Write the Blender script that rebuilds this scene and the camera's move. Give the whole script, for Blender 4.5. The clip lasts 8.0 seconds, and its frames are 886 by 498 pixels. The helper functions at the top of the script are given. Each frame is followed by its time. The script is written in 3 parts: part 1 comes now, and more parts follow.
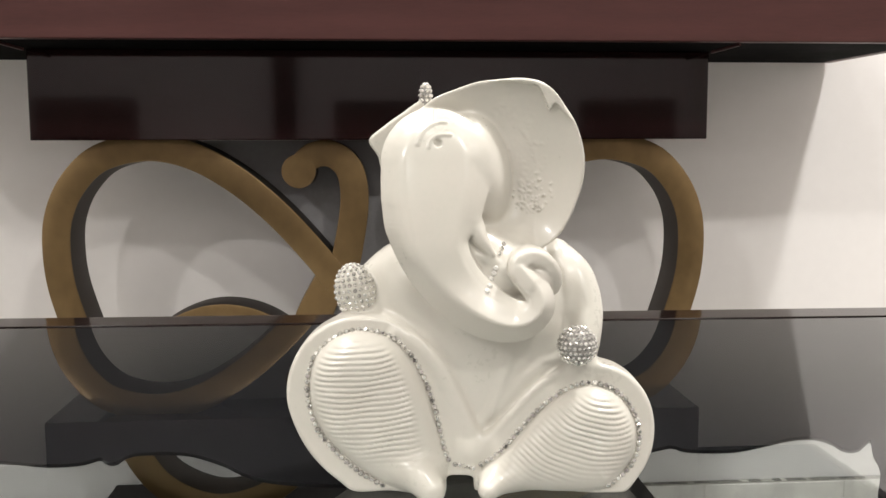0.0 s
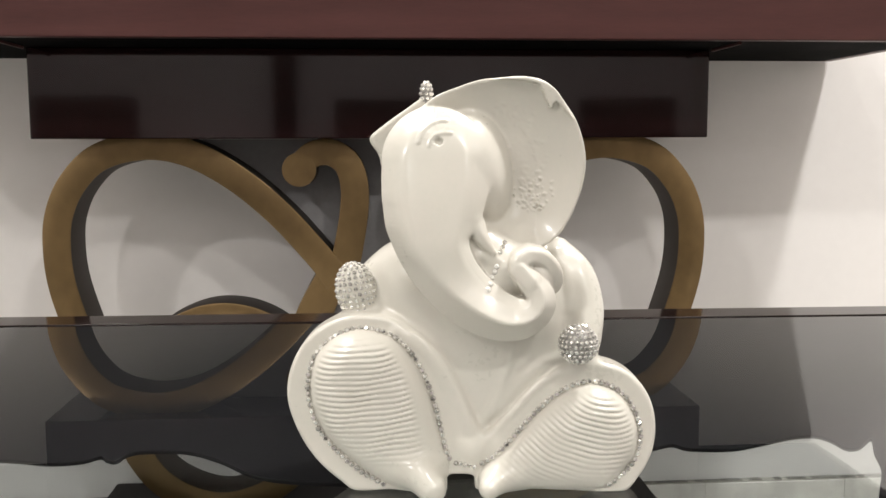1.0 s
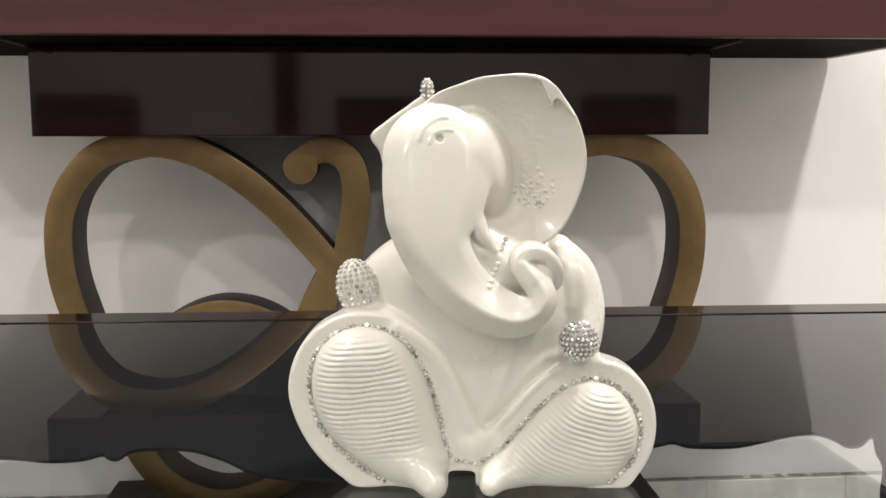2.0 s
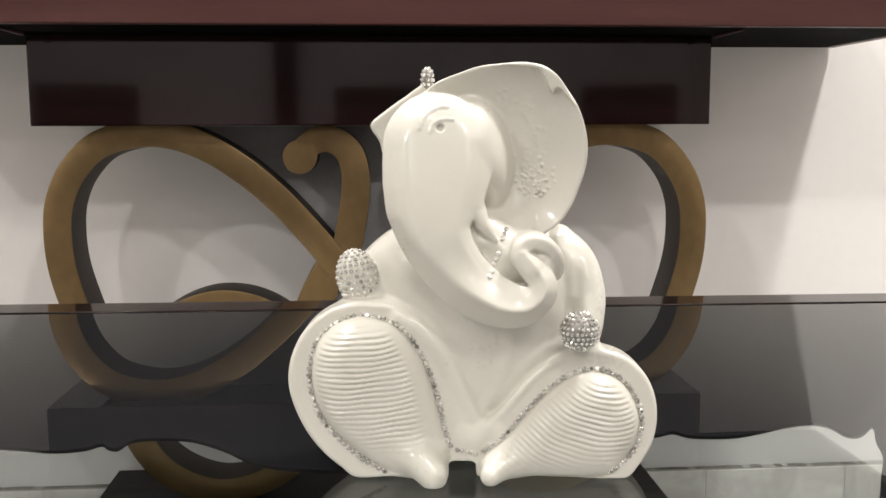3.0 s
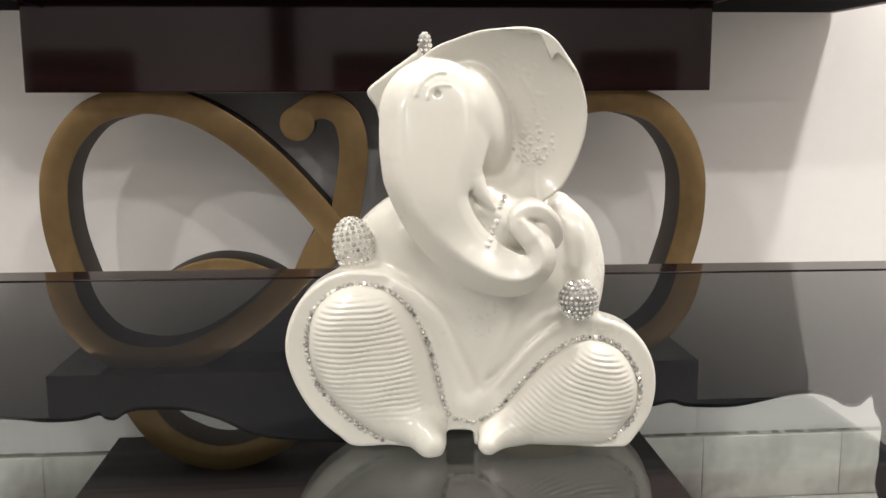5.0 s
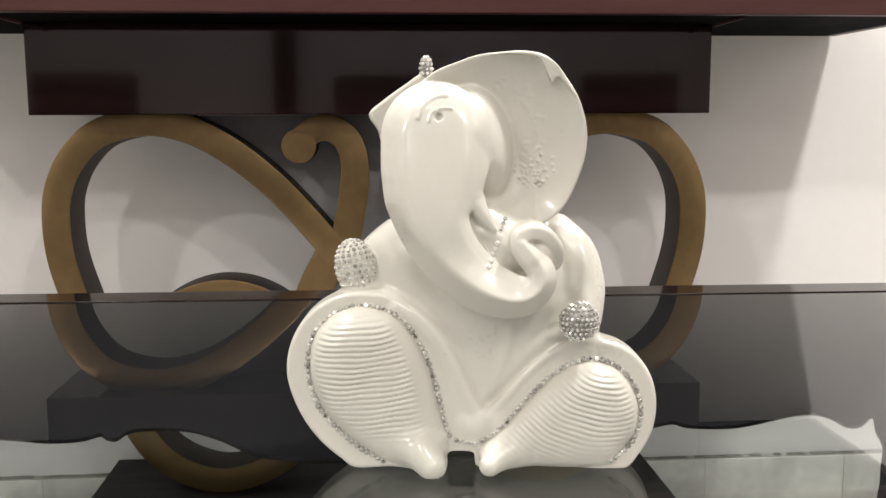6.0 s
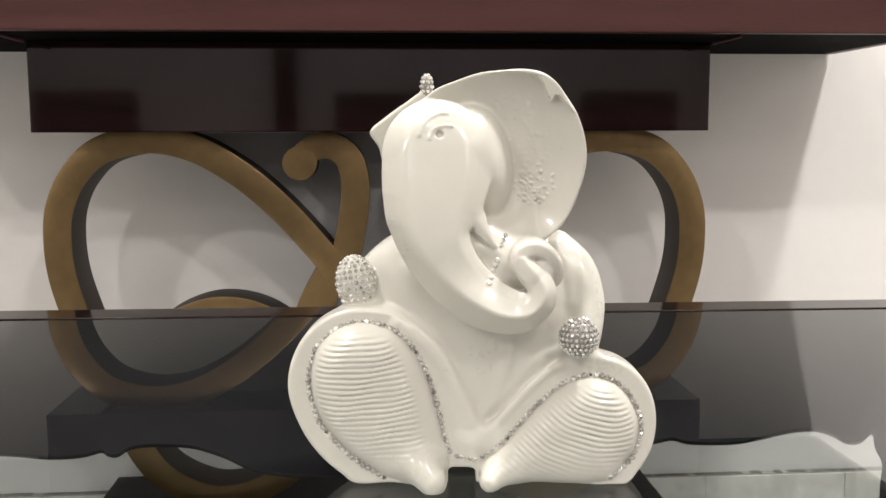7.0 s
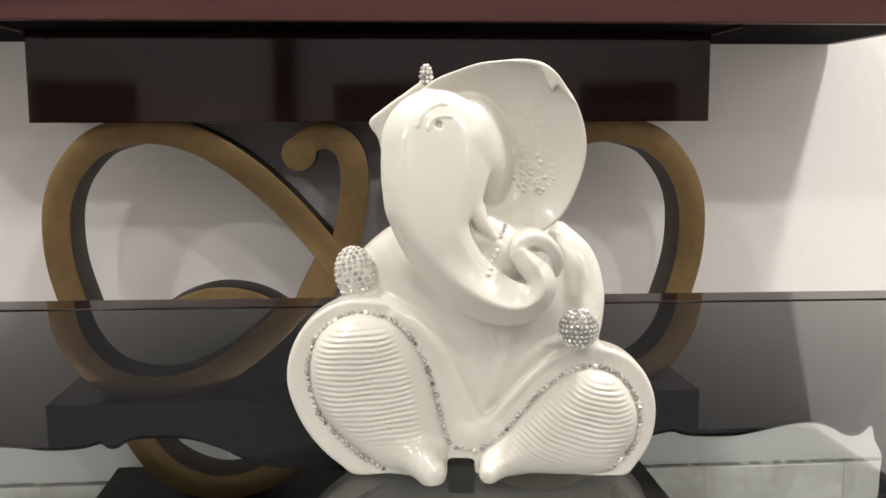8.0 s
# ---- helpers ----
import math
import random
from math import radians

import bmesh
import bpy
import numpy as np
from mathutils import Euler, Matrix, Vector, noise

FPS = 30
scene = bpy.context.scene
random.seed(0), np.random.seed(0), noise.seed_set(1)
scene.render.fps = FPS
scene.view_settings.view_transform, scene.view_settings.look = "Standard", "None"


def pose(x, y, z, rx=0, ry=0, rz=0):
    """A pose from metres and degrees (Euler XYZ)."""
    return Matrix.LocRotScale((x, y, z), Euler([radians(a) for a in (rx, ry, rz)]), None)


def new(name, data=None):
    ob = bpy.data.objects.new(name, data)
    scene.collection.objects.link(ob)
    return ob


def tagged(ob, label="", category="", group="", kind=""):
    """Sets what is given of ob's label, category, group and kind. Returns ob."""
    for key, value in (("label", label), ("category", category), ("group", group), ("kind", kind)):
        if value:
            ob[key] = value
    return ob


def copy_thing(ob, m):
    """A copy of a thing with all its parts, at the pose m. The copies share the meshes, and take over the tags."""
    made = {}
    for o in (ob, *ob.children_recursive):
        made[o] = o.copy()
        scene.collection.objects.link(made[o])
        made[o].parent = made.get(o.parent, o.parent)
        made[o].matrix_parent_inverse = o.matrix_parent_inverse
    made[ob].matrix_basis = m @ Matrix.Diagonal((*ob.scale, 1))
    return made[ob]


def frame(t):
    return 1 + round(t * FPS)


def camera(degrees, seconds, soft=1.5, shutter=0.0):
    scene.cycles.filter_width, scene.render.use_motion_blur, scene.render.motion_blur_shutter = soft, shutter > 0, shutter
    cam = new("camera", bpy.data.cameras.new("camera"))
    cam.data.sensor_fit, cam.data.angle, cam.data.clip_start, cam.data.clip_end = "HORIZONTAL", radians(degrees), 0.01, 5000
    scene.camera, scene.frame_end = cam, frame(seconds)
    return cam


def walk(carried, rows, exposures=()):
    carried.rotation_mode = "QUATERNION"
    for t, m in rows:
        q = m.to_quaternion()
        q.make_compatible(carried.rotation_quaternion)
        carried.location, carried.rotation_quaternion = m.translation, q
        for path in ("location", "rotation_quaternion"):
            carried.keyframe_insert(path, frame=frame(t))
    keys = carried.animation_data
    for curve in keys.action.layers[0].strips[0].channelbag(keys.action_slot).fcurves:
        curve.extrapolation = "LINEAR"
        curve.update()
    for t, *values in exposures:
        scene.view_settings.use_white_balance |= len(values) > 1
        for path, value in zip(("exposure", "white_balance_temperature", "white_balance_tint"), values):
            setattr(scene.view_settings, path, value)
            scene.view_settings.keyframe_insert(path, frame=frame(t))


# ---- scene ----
# camera and its path: a hand-held phone just above the glass table, tilting slowly
cam = camera(49.96, 8.0)
PATH = [
    (0.0, -0.0094, -1.1252, 0.5794, -4.375, -6.300, 0.167), (0.5, -0.0095, -1.1254, 0.5794, -4.375, -6.195, 0.164),
    (1.0, -0.0096, -1.1247, 0.5793, -4.359, -6.381, 0.179), (1.5, -0.0091, -1.1256, 0.5794, -4.251, -6.291, 0.191),
    (1.7, -0.0092, -1.1254, 0.5793, -4.260, -6.410, 0.192), (2.8, -0.0096, -1.1236, 0.5790, -4.295, -6.770, 0.200),
    (3.0, -0.0096, -1.1232, 0.5789, -4.294, -7.138, 0.202), (3.5, -0.0091, -1.1213, 0.5789, -4.276, -7.841, 0.201),
    (3.8, -0.0093, -1.1220, 0.5789, -4.320, -7.830, 0.185), (4.0, -0.0094, -1.1227, 0.5789, -4.352, -8.096, 0.172),
    (4.1, -0.0093, -1.1210, 0.5788, -4.360, -9.130, 0.190), (4.2, -0.0091, -1.1190, 0.5788, -4.370, -9.880, 0.230),
    (4.3, -0.0088, -1.1176, 0.5787, -4.377, -9.985, 0.250), (4.5, -0.0087, -1.1175, 0.5787, -4.377, -9.956, 0.255),
    (4.7, -0.0087, -1.1180, 0.5787, -4.370, -9.690, 0.250), (5.8, -0.0089, -1.1212, 0.5789, -4.310, -7.900, 0.220),
    (6.0, -0.0090, -1.1214, 0.5789, -4.305, -7.787, 0.217), (6.5, -0.0093, -1.1232, 0.5789, -4.301, -7.152, 0.226),
    (7.0, -0.0095, -1.1242, 0.5790, -4.313, -6.761, 0.206), (7.5, -0.0094, -1.1237, 0.5790, -4.333, -7.047, 0.189),
    (8.0, -0.0093, -1.1228, 0.5790, -4.340, -7.326, 0.193),
]
walk(cam, [(t, pose(x, y, z, 90 + pitch, 0, yaw) @ pose(0, 0, 0, 0, 0, -roll)) for t, x, y, z, yaw, pitch, roll in PATH])

# light: recessed ceiling lamps in a closed white room, evening
world = bpy.data.worlds.new("world")
scene.world = world
world.use_nodes = True
world.node_tree.nodes["Background"].inputs["Color"].default_value = (0.9, 0.95, 1.0, 1)
world.node_tree.nodes["Background"].inputs["Strength"].default_value = 0.02
scene.view_settings.exposure = 0.0
CEILING = 2.75
# x, y, watts, width
LAMPS = [(1.06, -2.64, 30, 0.18), (1.06, -0.50, 57, 0.18), (-0.19, -2.64, 13, 0.18), (-2.20, -2.75, 44, 0.18), (-0.95, -0.50, 38, 0.18), (1.30, -4.60, 10, 0.18), (-1.20, -4.60, 12, 0.18)]
for lx, ly, watts, width in LAMPS:
    lamp = new("downlight_glow", bpy.data.lights.new("downlight_glow", "AREA"))
    lamp.data.shape, lamp.data.size, lamp.data.energy = "DISK", width, watts
    lamp.data.color = (1.0, 0.97, 0.93)
    lamp.matrix_world = pose(lx, ly, CEILING - 0.035)


# materials
def material(name, color, rough=0.5, metal=0.0, vary=0.12, scale=8.0, fine=120.0, bump=0.1, coat=0.0, stretch=(1, 1, 1), spread=0.0, spec=0.5, ior=1.5):
    """A procedural surface: two scales of variation in colour and gloss, and a fine relief."""
    m = bpy.data.materials.new(name)
    m.use_nodes = True
    nt = m.node_tree
    b = nt.nodes["Principled BSDF"]
    co = nt.nodes.new("ShaderNodeTexCoord")
    mp = nt.nodes.new("ShaderNodeMapping")
    mp.inputs["Scale"].default_value = stretch
    nt.links.new(co.outputs["Object"], mp.inputs["Vector"])
    big, small = nt.nodes.new("ShaderNodeTexNoise"), nt.nodes.new("ShaderNodeTexNoise")
    big.inputs["Scale"].default_value, small.inputs["Scale"].default_value = scale, fine
    big.inputs["Detail"].default_value = 5
    for n in (big, small):
        nt.links.new(mp.outputs["Vector"], n.inputs["Vector"])
    mix = nt.nodes.new("ShaderNodeMath")
    mix.operation = "MULTIPLY_ADD"
    mix.inputs[1].default_value = 0.35
    nt.links.new(small.outputs["Fac"], mix.inputs[0])
    nt.links.new(big.outputs["Fac"], mix.inputs[2])
    src = mix.outputs[0]
    if spread:
        info = nt.nodes.new("ShaderNodeObjectInfo")
        add = nt.nodes.new("ShaderNodeMath")
        add.operation = "MULTIPLY_ADD"
        add.inputs[1].default_value = spread
        nt.links.new(info.outputs["Random"], add.inputs[0])
        nt.links.new(src, add.inputs[2])
        src = add.outputs[0]
    ramp = nt.nodes.new("ShaderNodeValToRGB")
    lo = [c * (1 - vary) for c in color]
    hi = [min(1, c * (1 + vary)) for c in color]
    ramp.color_ramp.elements[0].position, ramp.color_ramp.elements[1].position = 0.45, 0.95
    ramp.color_ramp.elements[0].color, ramp.color_ramp.elements[1].color = (*lo, 1), (*hi, 1)
    nt.links.new(src, ramp.inputs["Fac"])
    nt.links.new(ramp.outputs["Color"], b.inputs["Base Color"])
    rr = nt.nodes.new("ShaderNodeMapRange")
    rr.inputs["From Min"].default_value, rr.inputs["From Max"].default_value = 0.4, 1.0
    rr.inputs["To Min"].default_value, rr.inputs["To Max"].default_value = rough * 0.85, min(1, rough * 1.2)
    nt.links.new(src, rr.inputs["Value"])
    nt.links.new(rr.outputs["Result"], b.inputs["Roughness"])
    b.inputs["Metallic"].default_value = metal
    b.inputs["Coat Weight"].default_value = coat
    b.inputs["Coat Roughness"].default_value = 0.04
    b.inputs["Specular IOR Level"].default_value = spec
    b.inputs["IOR"].default_value = ior
    if bump:
        bp = nt.nodes.new("ShaderNodeBump")
        bp.inputs["Strength"].default_value, bp.inputs["Distance"].default_value = bump, 0.001
        nt.links.new(src, bp.inputs["Height"])
        nt.links.new(bp.outputs["Normal"], b.inputs["Normal"])
    return m


def glass(name, color, ior=1.5):
    m = bpy.data.materials.new(name)
    m.use_nodes = True
    b = m.node_tree.nodes["Principled BSDF"]
    b.inputs["Base Color"].default_value = (*color, 1)
    b.inputs["Transmission Weight"].default_value = 1.0
    b.inputs["Roughness"].default_value = 0.0
    b.inputs["IOR"].default_value = ior
    return m


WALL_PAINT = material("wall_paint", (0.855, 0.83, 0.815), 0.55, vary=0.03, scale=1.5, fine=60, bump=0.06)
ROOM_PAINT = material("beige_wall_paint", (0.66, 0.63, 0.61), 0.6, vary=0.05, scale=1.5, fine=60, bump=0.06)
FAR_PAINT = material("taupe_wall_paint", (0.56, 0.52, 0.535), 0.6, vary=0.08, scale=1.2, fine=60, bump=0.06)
CEIL_PAINT = material("ceiling_paint", (0.8, 0.79, 0.77), 0.7, vary=0.02, scale=2, fine=80, bump=0.05)
MARBLE = material("marble", (0.51, 0.495, 0.46), 0.18, vary=0.2, scale=3.5, fine=30, bump=0.0, spread=0.15)
GROUT = material("grout", (0.42, 0.40, 0.36), 0.9, vary=0.25, scale=25, fine=200, bump=0.3)
DARK_JOINT = material("dirty_joint", (0.23, 0.22, 0.2), 0.9, vary=0.6, scale=14, fine=120, bump=0.3)
# one console wood in two tones: shaded for the apron, lit for the edges
WOOD = material("shaded_lacquered_wood", (0.0145, 0.005, 0.005), 0.06, vary=0.35, scale=6, fine=40, bump=0.01, spec=0.4, coat=0.4, stretch=(1, 9, 9))
LIT_WOOD = material("lit_lacquered_wood", (0.064, 0.0215, 0.0195), 0.42, vary=0.22, scale=5, fine=60, bump=0.02, spec=0.3, stretch=(1, 9, 9))
WOOD_TABLE = material("table_lacquered_wood", (0.010, 0.0048, 0.0042), 0.09, coat=0.1, vary=0.3, scale=6, fine=40, bump=0.01, spec=0.22, stretch=(1, 9, 9))
BACK_PAINT = material("black_paint_under_glass", (0.006, 0.0056, 0.0064), 0.6, vary=0.2, scale=4, fine=60, bump=0.0, spec=0.1)
# shade beneath the console overhang is put into this near-black colour
UNDERSIDE = material("shaded_underside", (0.0018, 0.0016, 0.0015), 0.9, vary=0.3, scale=10, fine=90, bump=0.1, spec=0.05)
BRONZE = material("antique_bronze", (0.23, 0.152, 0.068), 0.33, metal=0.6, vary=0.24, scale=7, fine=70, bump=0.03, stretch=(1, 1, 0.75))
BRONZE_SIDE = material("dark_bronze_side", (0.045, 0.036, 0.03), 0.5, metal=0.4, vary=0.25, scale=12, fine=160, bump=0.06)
PANEL_METAL = material("dark_grey_panel_paint", (0.31, 0.30, 0.303), 0.6, metal=0.0, vary=0.15, scale=5, fine=150, bump=0.04)
GLASS = glass("clear_green_glass", (0.71, 0.765, 0.765), 1.36)
CERAMIC = material("pearl_white_glaze", (0.65, 0.625, 0.565), 0.3, vary=0.035, scale=25, fine=400, bump=0.0, coat=0.4)
CERAMIC.node_tree.nodes["Principled BSDF"].inputs["Coat Roughness"].default_value = 0.13
glaze_tones = [n for n in CERAMIC.node_tree.nodes if n.type == "VALTORGB"][0].color_ramp.elements
glaze_tones[0].position, glaze_tones[1].position = 0.25, 1.0
glaze_tones[0].color, glaze_tones[1].color = (0.60, 0.59, 0.525, 1), (0.66, 0.62, 0.56, 1)
CRYSTAL = material("silver_rhinestone", (0.78, 0.77, 0.74), 0.06, metal=0.88, vary=0.25, scale=400, fine=900, bump=0.0)
nt = CRYSTAL.node_tree
island = nt.nodes.new("ShaderNodeNewGeometry")
foil = nt.nodes.new("ShaderNodeValToRGB")
foil.color_ramp.elements[0].color, foil.color_ramp.elements[1].color = (0.56, 0.55, 0.525, 1), (0.88, 0.87, 0.84, 1)
foil.color_ramp.elements[0].position, foil.color_ramp.elements[1].position = 0.05, 0.75
nt.links.new(island.outputs["Random Per Island"], foil.inputs["Fac"])
nt.links.new(foil.outputs["Color"], nt.nodes["Principled BSDF"].inputs["Base Color"])
PEARL = material("white_pearl_bead", (0.8, 0.78, 0.74), 0.2, vary=0.05, scale=200, fine=700, bump=0.0, coat=0.6)
CHAIR_LEATHER = material("dark_brown_leather", (0.02, 0.012, 0.01), 0.5, vary=0.3, scale=10, fine=180, bump=0.3)
SILVER_BASE = material("dull_silver_setting", (0.27, 0.262, 0.25), 0.42, metal=0.5, vary=0.25, scale=200, fine=800, bump=0.05)
BASE_WOOD = material("dull_black_plinth_wood", (0.009, 0.0055, 0.0053), 0.6, vary=0.3, scale=6, fine=40, bump=0.01, spec=0.4, stretch=(1, 9, 9))
SKIRT_MARBLE = material("stained_skirting_marble", (0.66, 0.64, 0.605), 0.3, vary=0.36, scale=12, fine=60, bump=0.0, spread=0.2)
WHITE_METAL = material("white_lamp_metal", (0.8, 0.8, 0.8), 0.4, vary=0.03)
LAMP_FACE = bpy.data.materials.new("lamp_face")
LAMP_FACE.use_nodes = True
LAMP_FACE.node_tree.nodes["Principled BSDF"].inputs["Emission Color"].default_value = (1, 0.93, 0.84, 1)
LAMP_FACE.node_tree.nodes["Principled BSDF"].inputs["Emission Strength"].default_value = 4


# mesh helpers
def part(name, bm, mat, parent=None, label="", smooth=False, m=None):
    me = bpy.data.meshes.new(name)
    bm.normal_update()
    bm.to_mesh(me)
    bm.free()
    for mm in (mat if isinstance(mat, (list, tuple)) else [mat]):
        me.materials.append(mm)
    if smooth:
        me.polygons.foreach_set("use_smooth", [True] * len(me.polygons))
    ob = new(name, me)
    if parent:
        ob.parent = parent
    if m is not None:
        ob.matrix_basis = m
    return tagged(ob, label)


def slab(x0, x1, y0, y1, z0, z1, bevel=0.0, seg=2):
    bm = bmesh.new()
    bmesh.ops.create_cube(bm, size=1)
    for v in bm.verts:
        v.co = ((x0 + x1) / 2 + v.co.x * (x1 - x0), (y0 + y1) / 2 + v.co.y * (y1 - y0), (z0 + z1) / 2 + v.co.z * (z1 - z0))
    if bevel:
        bmesh.ops.bevel(bm, geom=bm.edges[:], offset=bevel, segments=seg, affect="EDGES", profile=0.6)
    return bm


def spline(pts, n=10, closed=False):
    """Catmull-Rom through the points."""
    p = [Vector(q) for q in pts]
    c = len(p)
    out = []
    for i in range(c if closed else c - 1):
        a, b = p[(i - 1) % c] if closed or i else p[0] * 2 - p[1], p[i]
        d = p[(i + 1) % c]
        e = p[(i + 2) % c] if closed or i + 2 < c else p[-1] * 2 - p[-2]
        for k in range(n):
            t = k / n
            out.append(0.5 * (2 * b + (d - a) * t + (2 * a - 5 * b + 4 * d - e) * t * t + (3 * b - a - 3 * d + e) * t ** 3))
    if not closed:
        out.append(p[-1])
    return out


def band(path, width, y0, y1, closed=False, bevel=0.0015):
    """A flat bar bent along a path in the x-z plane, from y0 to y1 deep; widths may differ along it. The front face takes material 0, the rest 1."""
    bm = bmesh.new()
    rows = []
    n = len(path)
    for i, p in enumerate(path):
        a = path[(i - 1) % n] if closed or i else path[0]
        b = path[(i + 1) % n] if closed or i < n - 1 else path[-1]
        d = (b - a).normalized()
        s = Vector((-d.y, d.x))
        h = (width(i / (n - 1)) if callable(width) else width) / 2
        l, r = p + s * h, p - s * h
        rows.append([bm.verts.new((l.x, y0, l.y)), bm.verts.new((r.x, y0, r.y)), bm.verts.new((r.x, y1, r.y)), bm.verts.new((l.x, y1, l.y))])
    for i in range(n if closed else n - 1):
        A, B = rows[i], rows[(i + 1) % n]
        for k in range(4):
            f = bm.faces.new((A[k], A[(k + 1) % 4], B[(k + 1) % 4], B[k]))
            f.material_index = 0 if k == 0 else 1
    if not closed:
        for r in (rows[0], rows[-1]):
            f = bm.faces.new(r)
            f.material_index = 1
    bmesh.ops.recalc_face_normals(bm, faces=bm.faces[:])
    if bevel:
        rim = [e for e in bm.edges if len(e.link_faces) == 2 and e.link_faces[0].material_index != e.link_faces[1].material_index]
        made = bmesh.ops.bevel(bm, geom=rim, offset=bevel, segments=2, affect="EDGES", profile=0.5)
        for f in made["faces"]:
            f.material_index = 0
    for f in bm.faces:
        f.smooth = True
    bm.normal_update()
    for e in bm.edges:
        if len(e.link_faces) == 2 and e.calc_face_angle(0) > 0.6:
            e.smooth = False
    return bm


def thing(name, label, category, group="", m=None):
    ob = new(name)
    ob.empty_display_size = 0.1
    if m is not None:
        ob.matrix_basis = m
    return tagged(ob, label, category, group)


# the room
FLOOR = -0.0046
X0, X1, Y0, Y1 = -3.0, 2.6, -6.5, 0.166
T = 0.12
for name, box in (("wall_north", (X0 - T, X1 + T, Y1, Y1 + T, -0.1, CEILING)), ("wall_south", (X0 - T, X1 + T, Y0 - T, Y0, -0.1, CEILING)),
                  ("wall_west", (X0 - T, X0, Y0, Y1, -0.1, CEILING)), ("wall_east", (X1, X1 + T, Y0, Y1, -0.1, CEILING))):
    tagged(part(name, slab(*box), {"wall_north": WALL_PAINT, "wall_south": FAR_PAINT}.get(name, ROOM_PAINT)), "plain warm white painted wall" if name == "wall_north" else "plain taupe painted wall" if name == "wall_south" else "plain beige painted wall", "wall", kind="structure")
tagged(part("ceiling", slab(X0 - T, X1 + T, Y0 - T, Y1 + T, CEILING, CEILING + 0.1), CEIL_PAINT), "plain white painted ceiling", "ceiling", kind="structure")
floor = tagged(part("floor", slab(X0 - T, X1 + T, Y0 - T, Y1 + T, -0.12, FLOOR - 0.003), GROUT), "polished pale marble tile floor", "floor", kind="structure")

# downlights
for lx, ly, watts, width in LAMPS:
    d = thing("downlight", "round white recessed ceiling downlight, switched on", "ceiling lamp", "ceiling downlights", pose(lx, ly, CEILING))
    bm = bmesh.new()
    bmesh.ops.create_cone(bm, cap_ends=False, segments=40, radius1=0.115, radius2=0.10, depth=0.02)
    bmesh.ops.solidify(bm, geom=bm.faces[:], thickness=0.006)
    part("trim_ring", bm, WHITE_METAL, d, smooth=True, m=pose(0, 0, -0.012))
    bm = bmesh.new()
    bmesh.ops.create_cone(bm, cap_ends=True, segments=40, radius1=0.10, radius2=0.10, depth=0.01)
    part("diffuser", bm, LAMP_FACE, d, "glowing warm white disc", m=pose(0, 0, -0.008))


# the console table against the wall
console = thing("console_table", "dark lacquered wooden console table with bronze scroll base, against the wall", "console table")
XT, YF, YB, ZA, ZU, ZT = 0.6247, -0.104, 0.160, 0.5847, 0.6886, 0.760
AW, BW = 0.3956, 0.3585
# top carries the overhang's shade as its own black colour
part("tabletop", slab(-XT + 0.0145, XT - 0.0145, YF + 0.0145, YB, ZU + 0.0003, ZT, 0.001), UNDERSIDE, console, "underside of the top, its shade put into the black colour")
# edge boards: overhead light is put into the lighter wood colour
part("edge_board", slab(-XT, XT, YF, YF + 0.014, ZU, ZT, 0.0015), LIT_WOOD, console, "reddish-brown lacquered front edge, the apron's wood in a lit tone")
for ex in (-XT, XT - 0.014):
    part("edge_board", slab(ex, ex + 0.014, YF + 0.0143, YB, ZU, ZT, 0.0015), LIT_WOOD, console, "reddish-brown lacquered end edge, the apron's wood in a lit tone")
# apron: same wood, its shade put into the darker colour
part("apron", slab(-AW, AW, 0.0, YB - 0.004, ZA, ZU - 0.0005, 0.0012), WOOD, console, "glossy near-black wooden block, the edge boards' wood in a shaded tone")
part("base_block", slab(-BW, BW, -0.111, YB, FLOOR, 0.1145, 0.0015), BASE_WOOD, console, "glossy dark wooden plinth block")

for bx in (-AW - 0.004, AW + 0.001):
    part("batten", slab(bx, bx + 0.003, YF + 0.015, -0.002, ZU - 0.003, ZU + 0.0002, 0.0006), LIT_WOOD, console, "thin wooden batten under the top")

SF, SB = 0.028, 0.088
W = 0.033


def mirrored(pts, side):
    return [(x if side < 0 else 0.008 - x, z) for x, z in pts]


LOOP = [(-0.050, 0.412), (-0.0755, 0.446), (-0.121, 0.4965), (-0.170, 0.538), (-0.222, 0.567), (-0.274, 0.5765), (-0.327, 0.564), (-0.360, 0.533), (-0.3775, 0.495),
        (-0.3815, 0.455), (-0.377, 0.410), (-0.361, 0.355), (-0.338, 0.290), (-0.309, 0.222), (-0.272, 0.163), (-0.218, 0.1335), (-0.168, 0.1345),
        (-0.116, 0.160), (-0.082, 0.203), (-0.070, 0.255), (-0.083, 0.306), (-0.114, 0.346), (-0.155, 0.370), (-0.200, 0.3755), (-0.244, 0.361), (-0.277, 0.333), (-0.297, 0.296), (-0.300, 0.258)]
HOOK = [(-0.062, 0.402), (-0.043, 0.430), (-0.035, 0.462), (-0.029, 0.500), (-0.029, 0.530), (-0.037, 0.5545), (-0.056, 0.568), (-0.076, 0.5665), (-0.090, 0.556)]
LOWER = [(-0.0540, 0.425), (-0.0605, 0.411), (-0.079, 0.371), (-0.091, 0.330), (-0.085, 0.285), (-0.077, 0.250)]
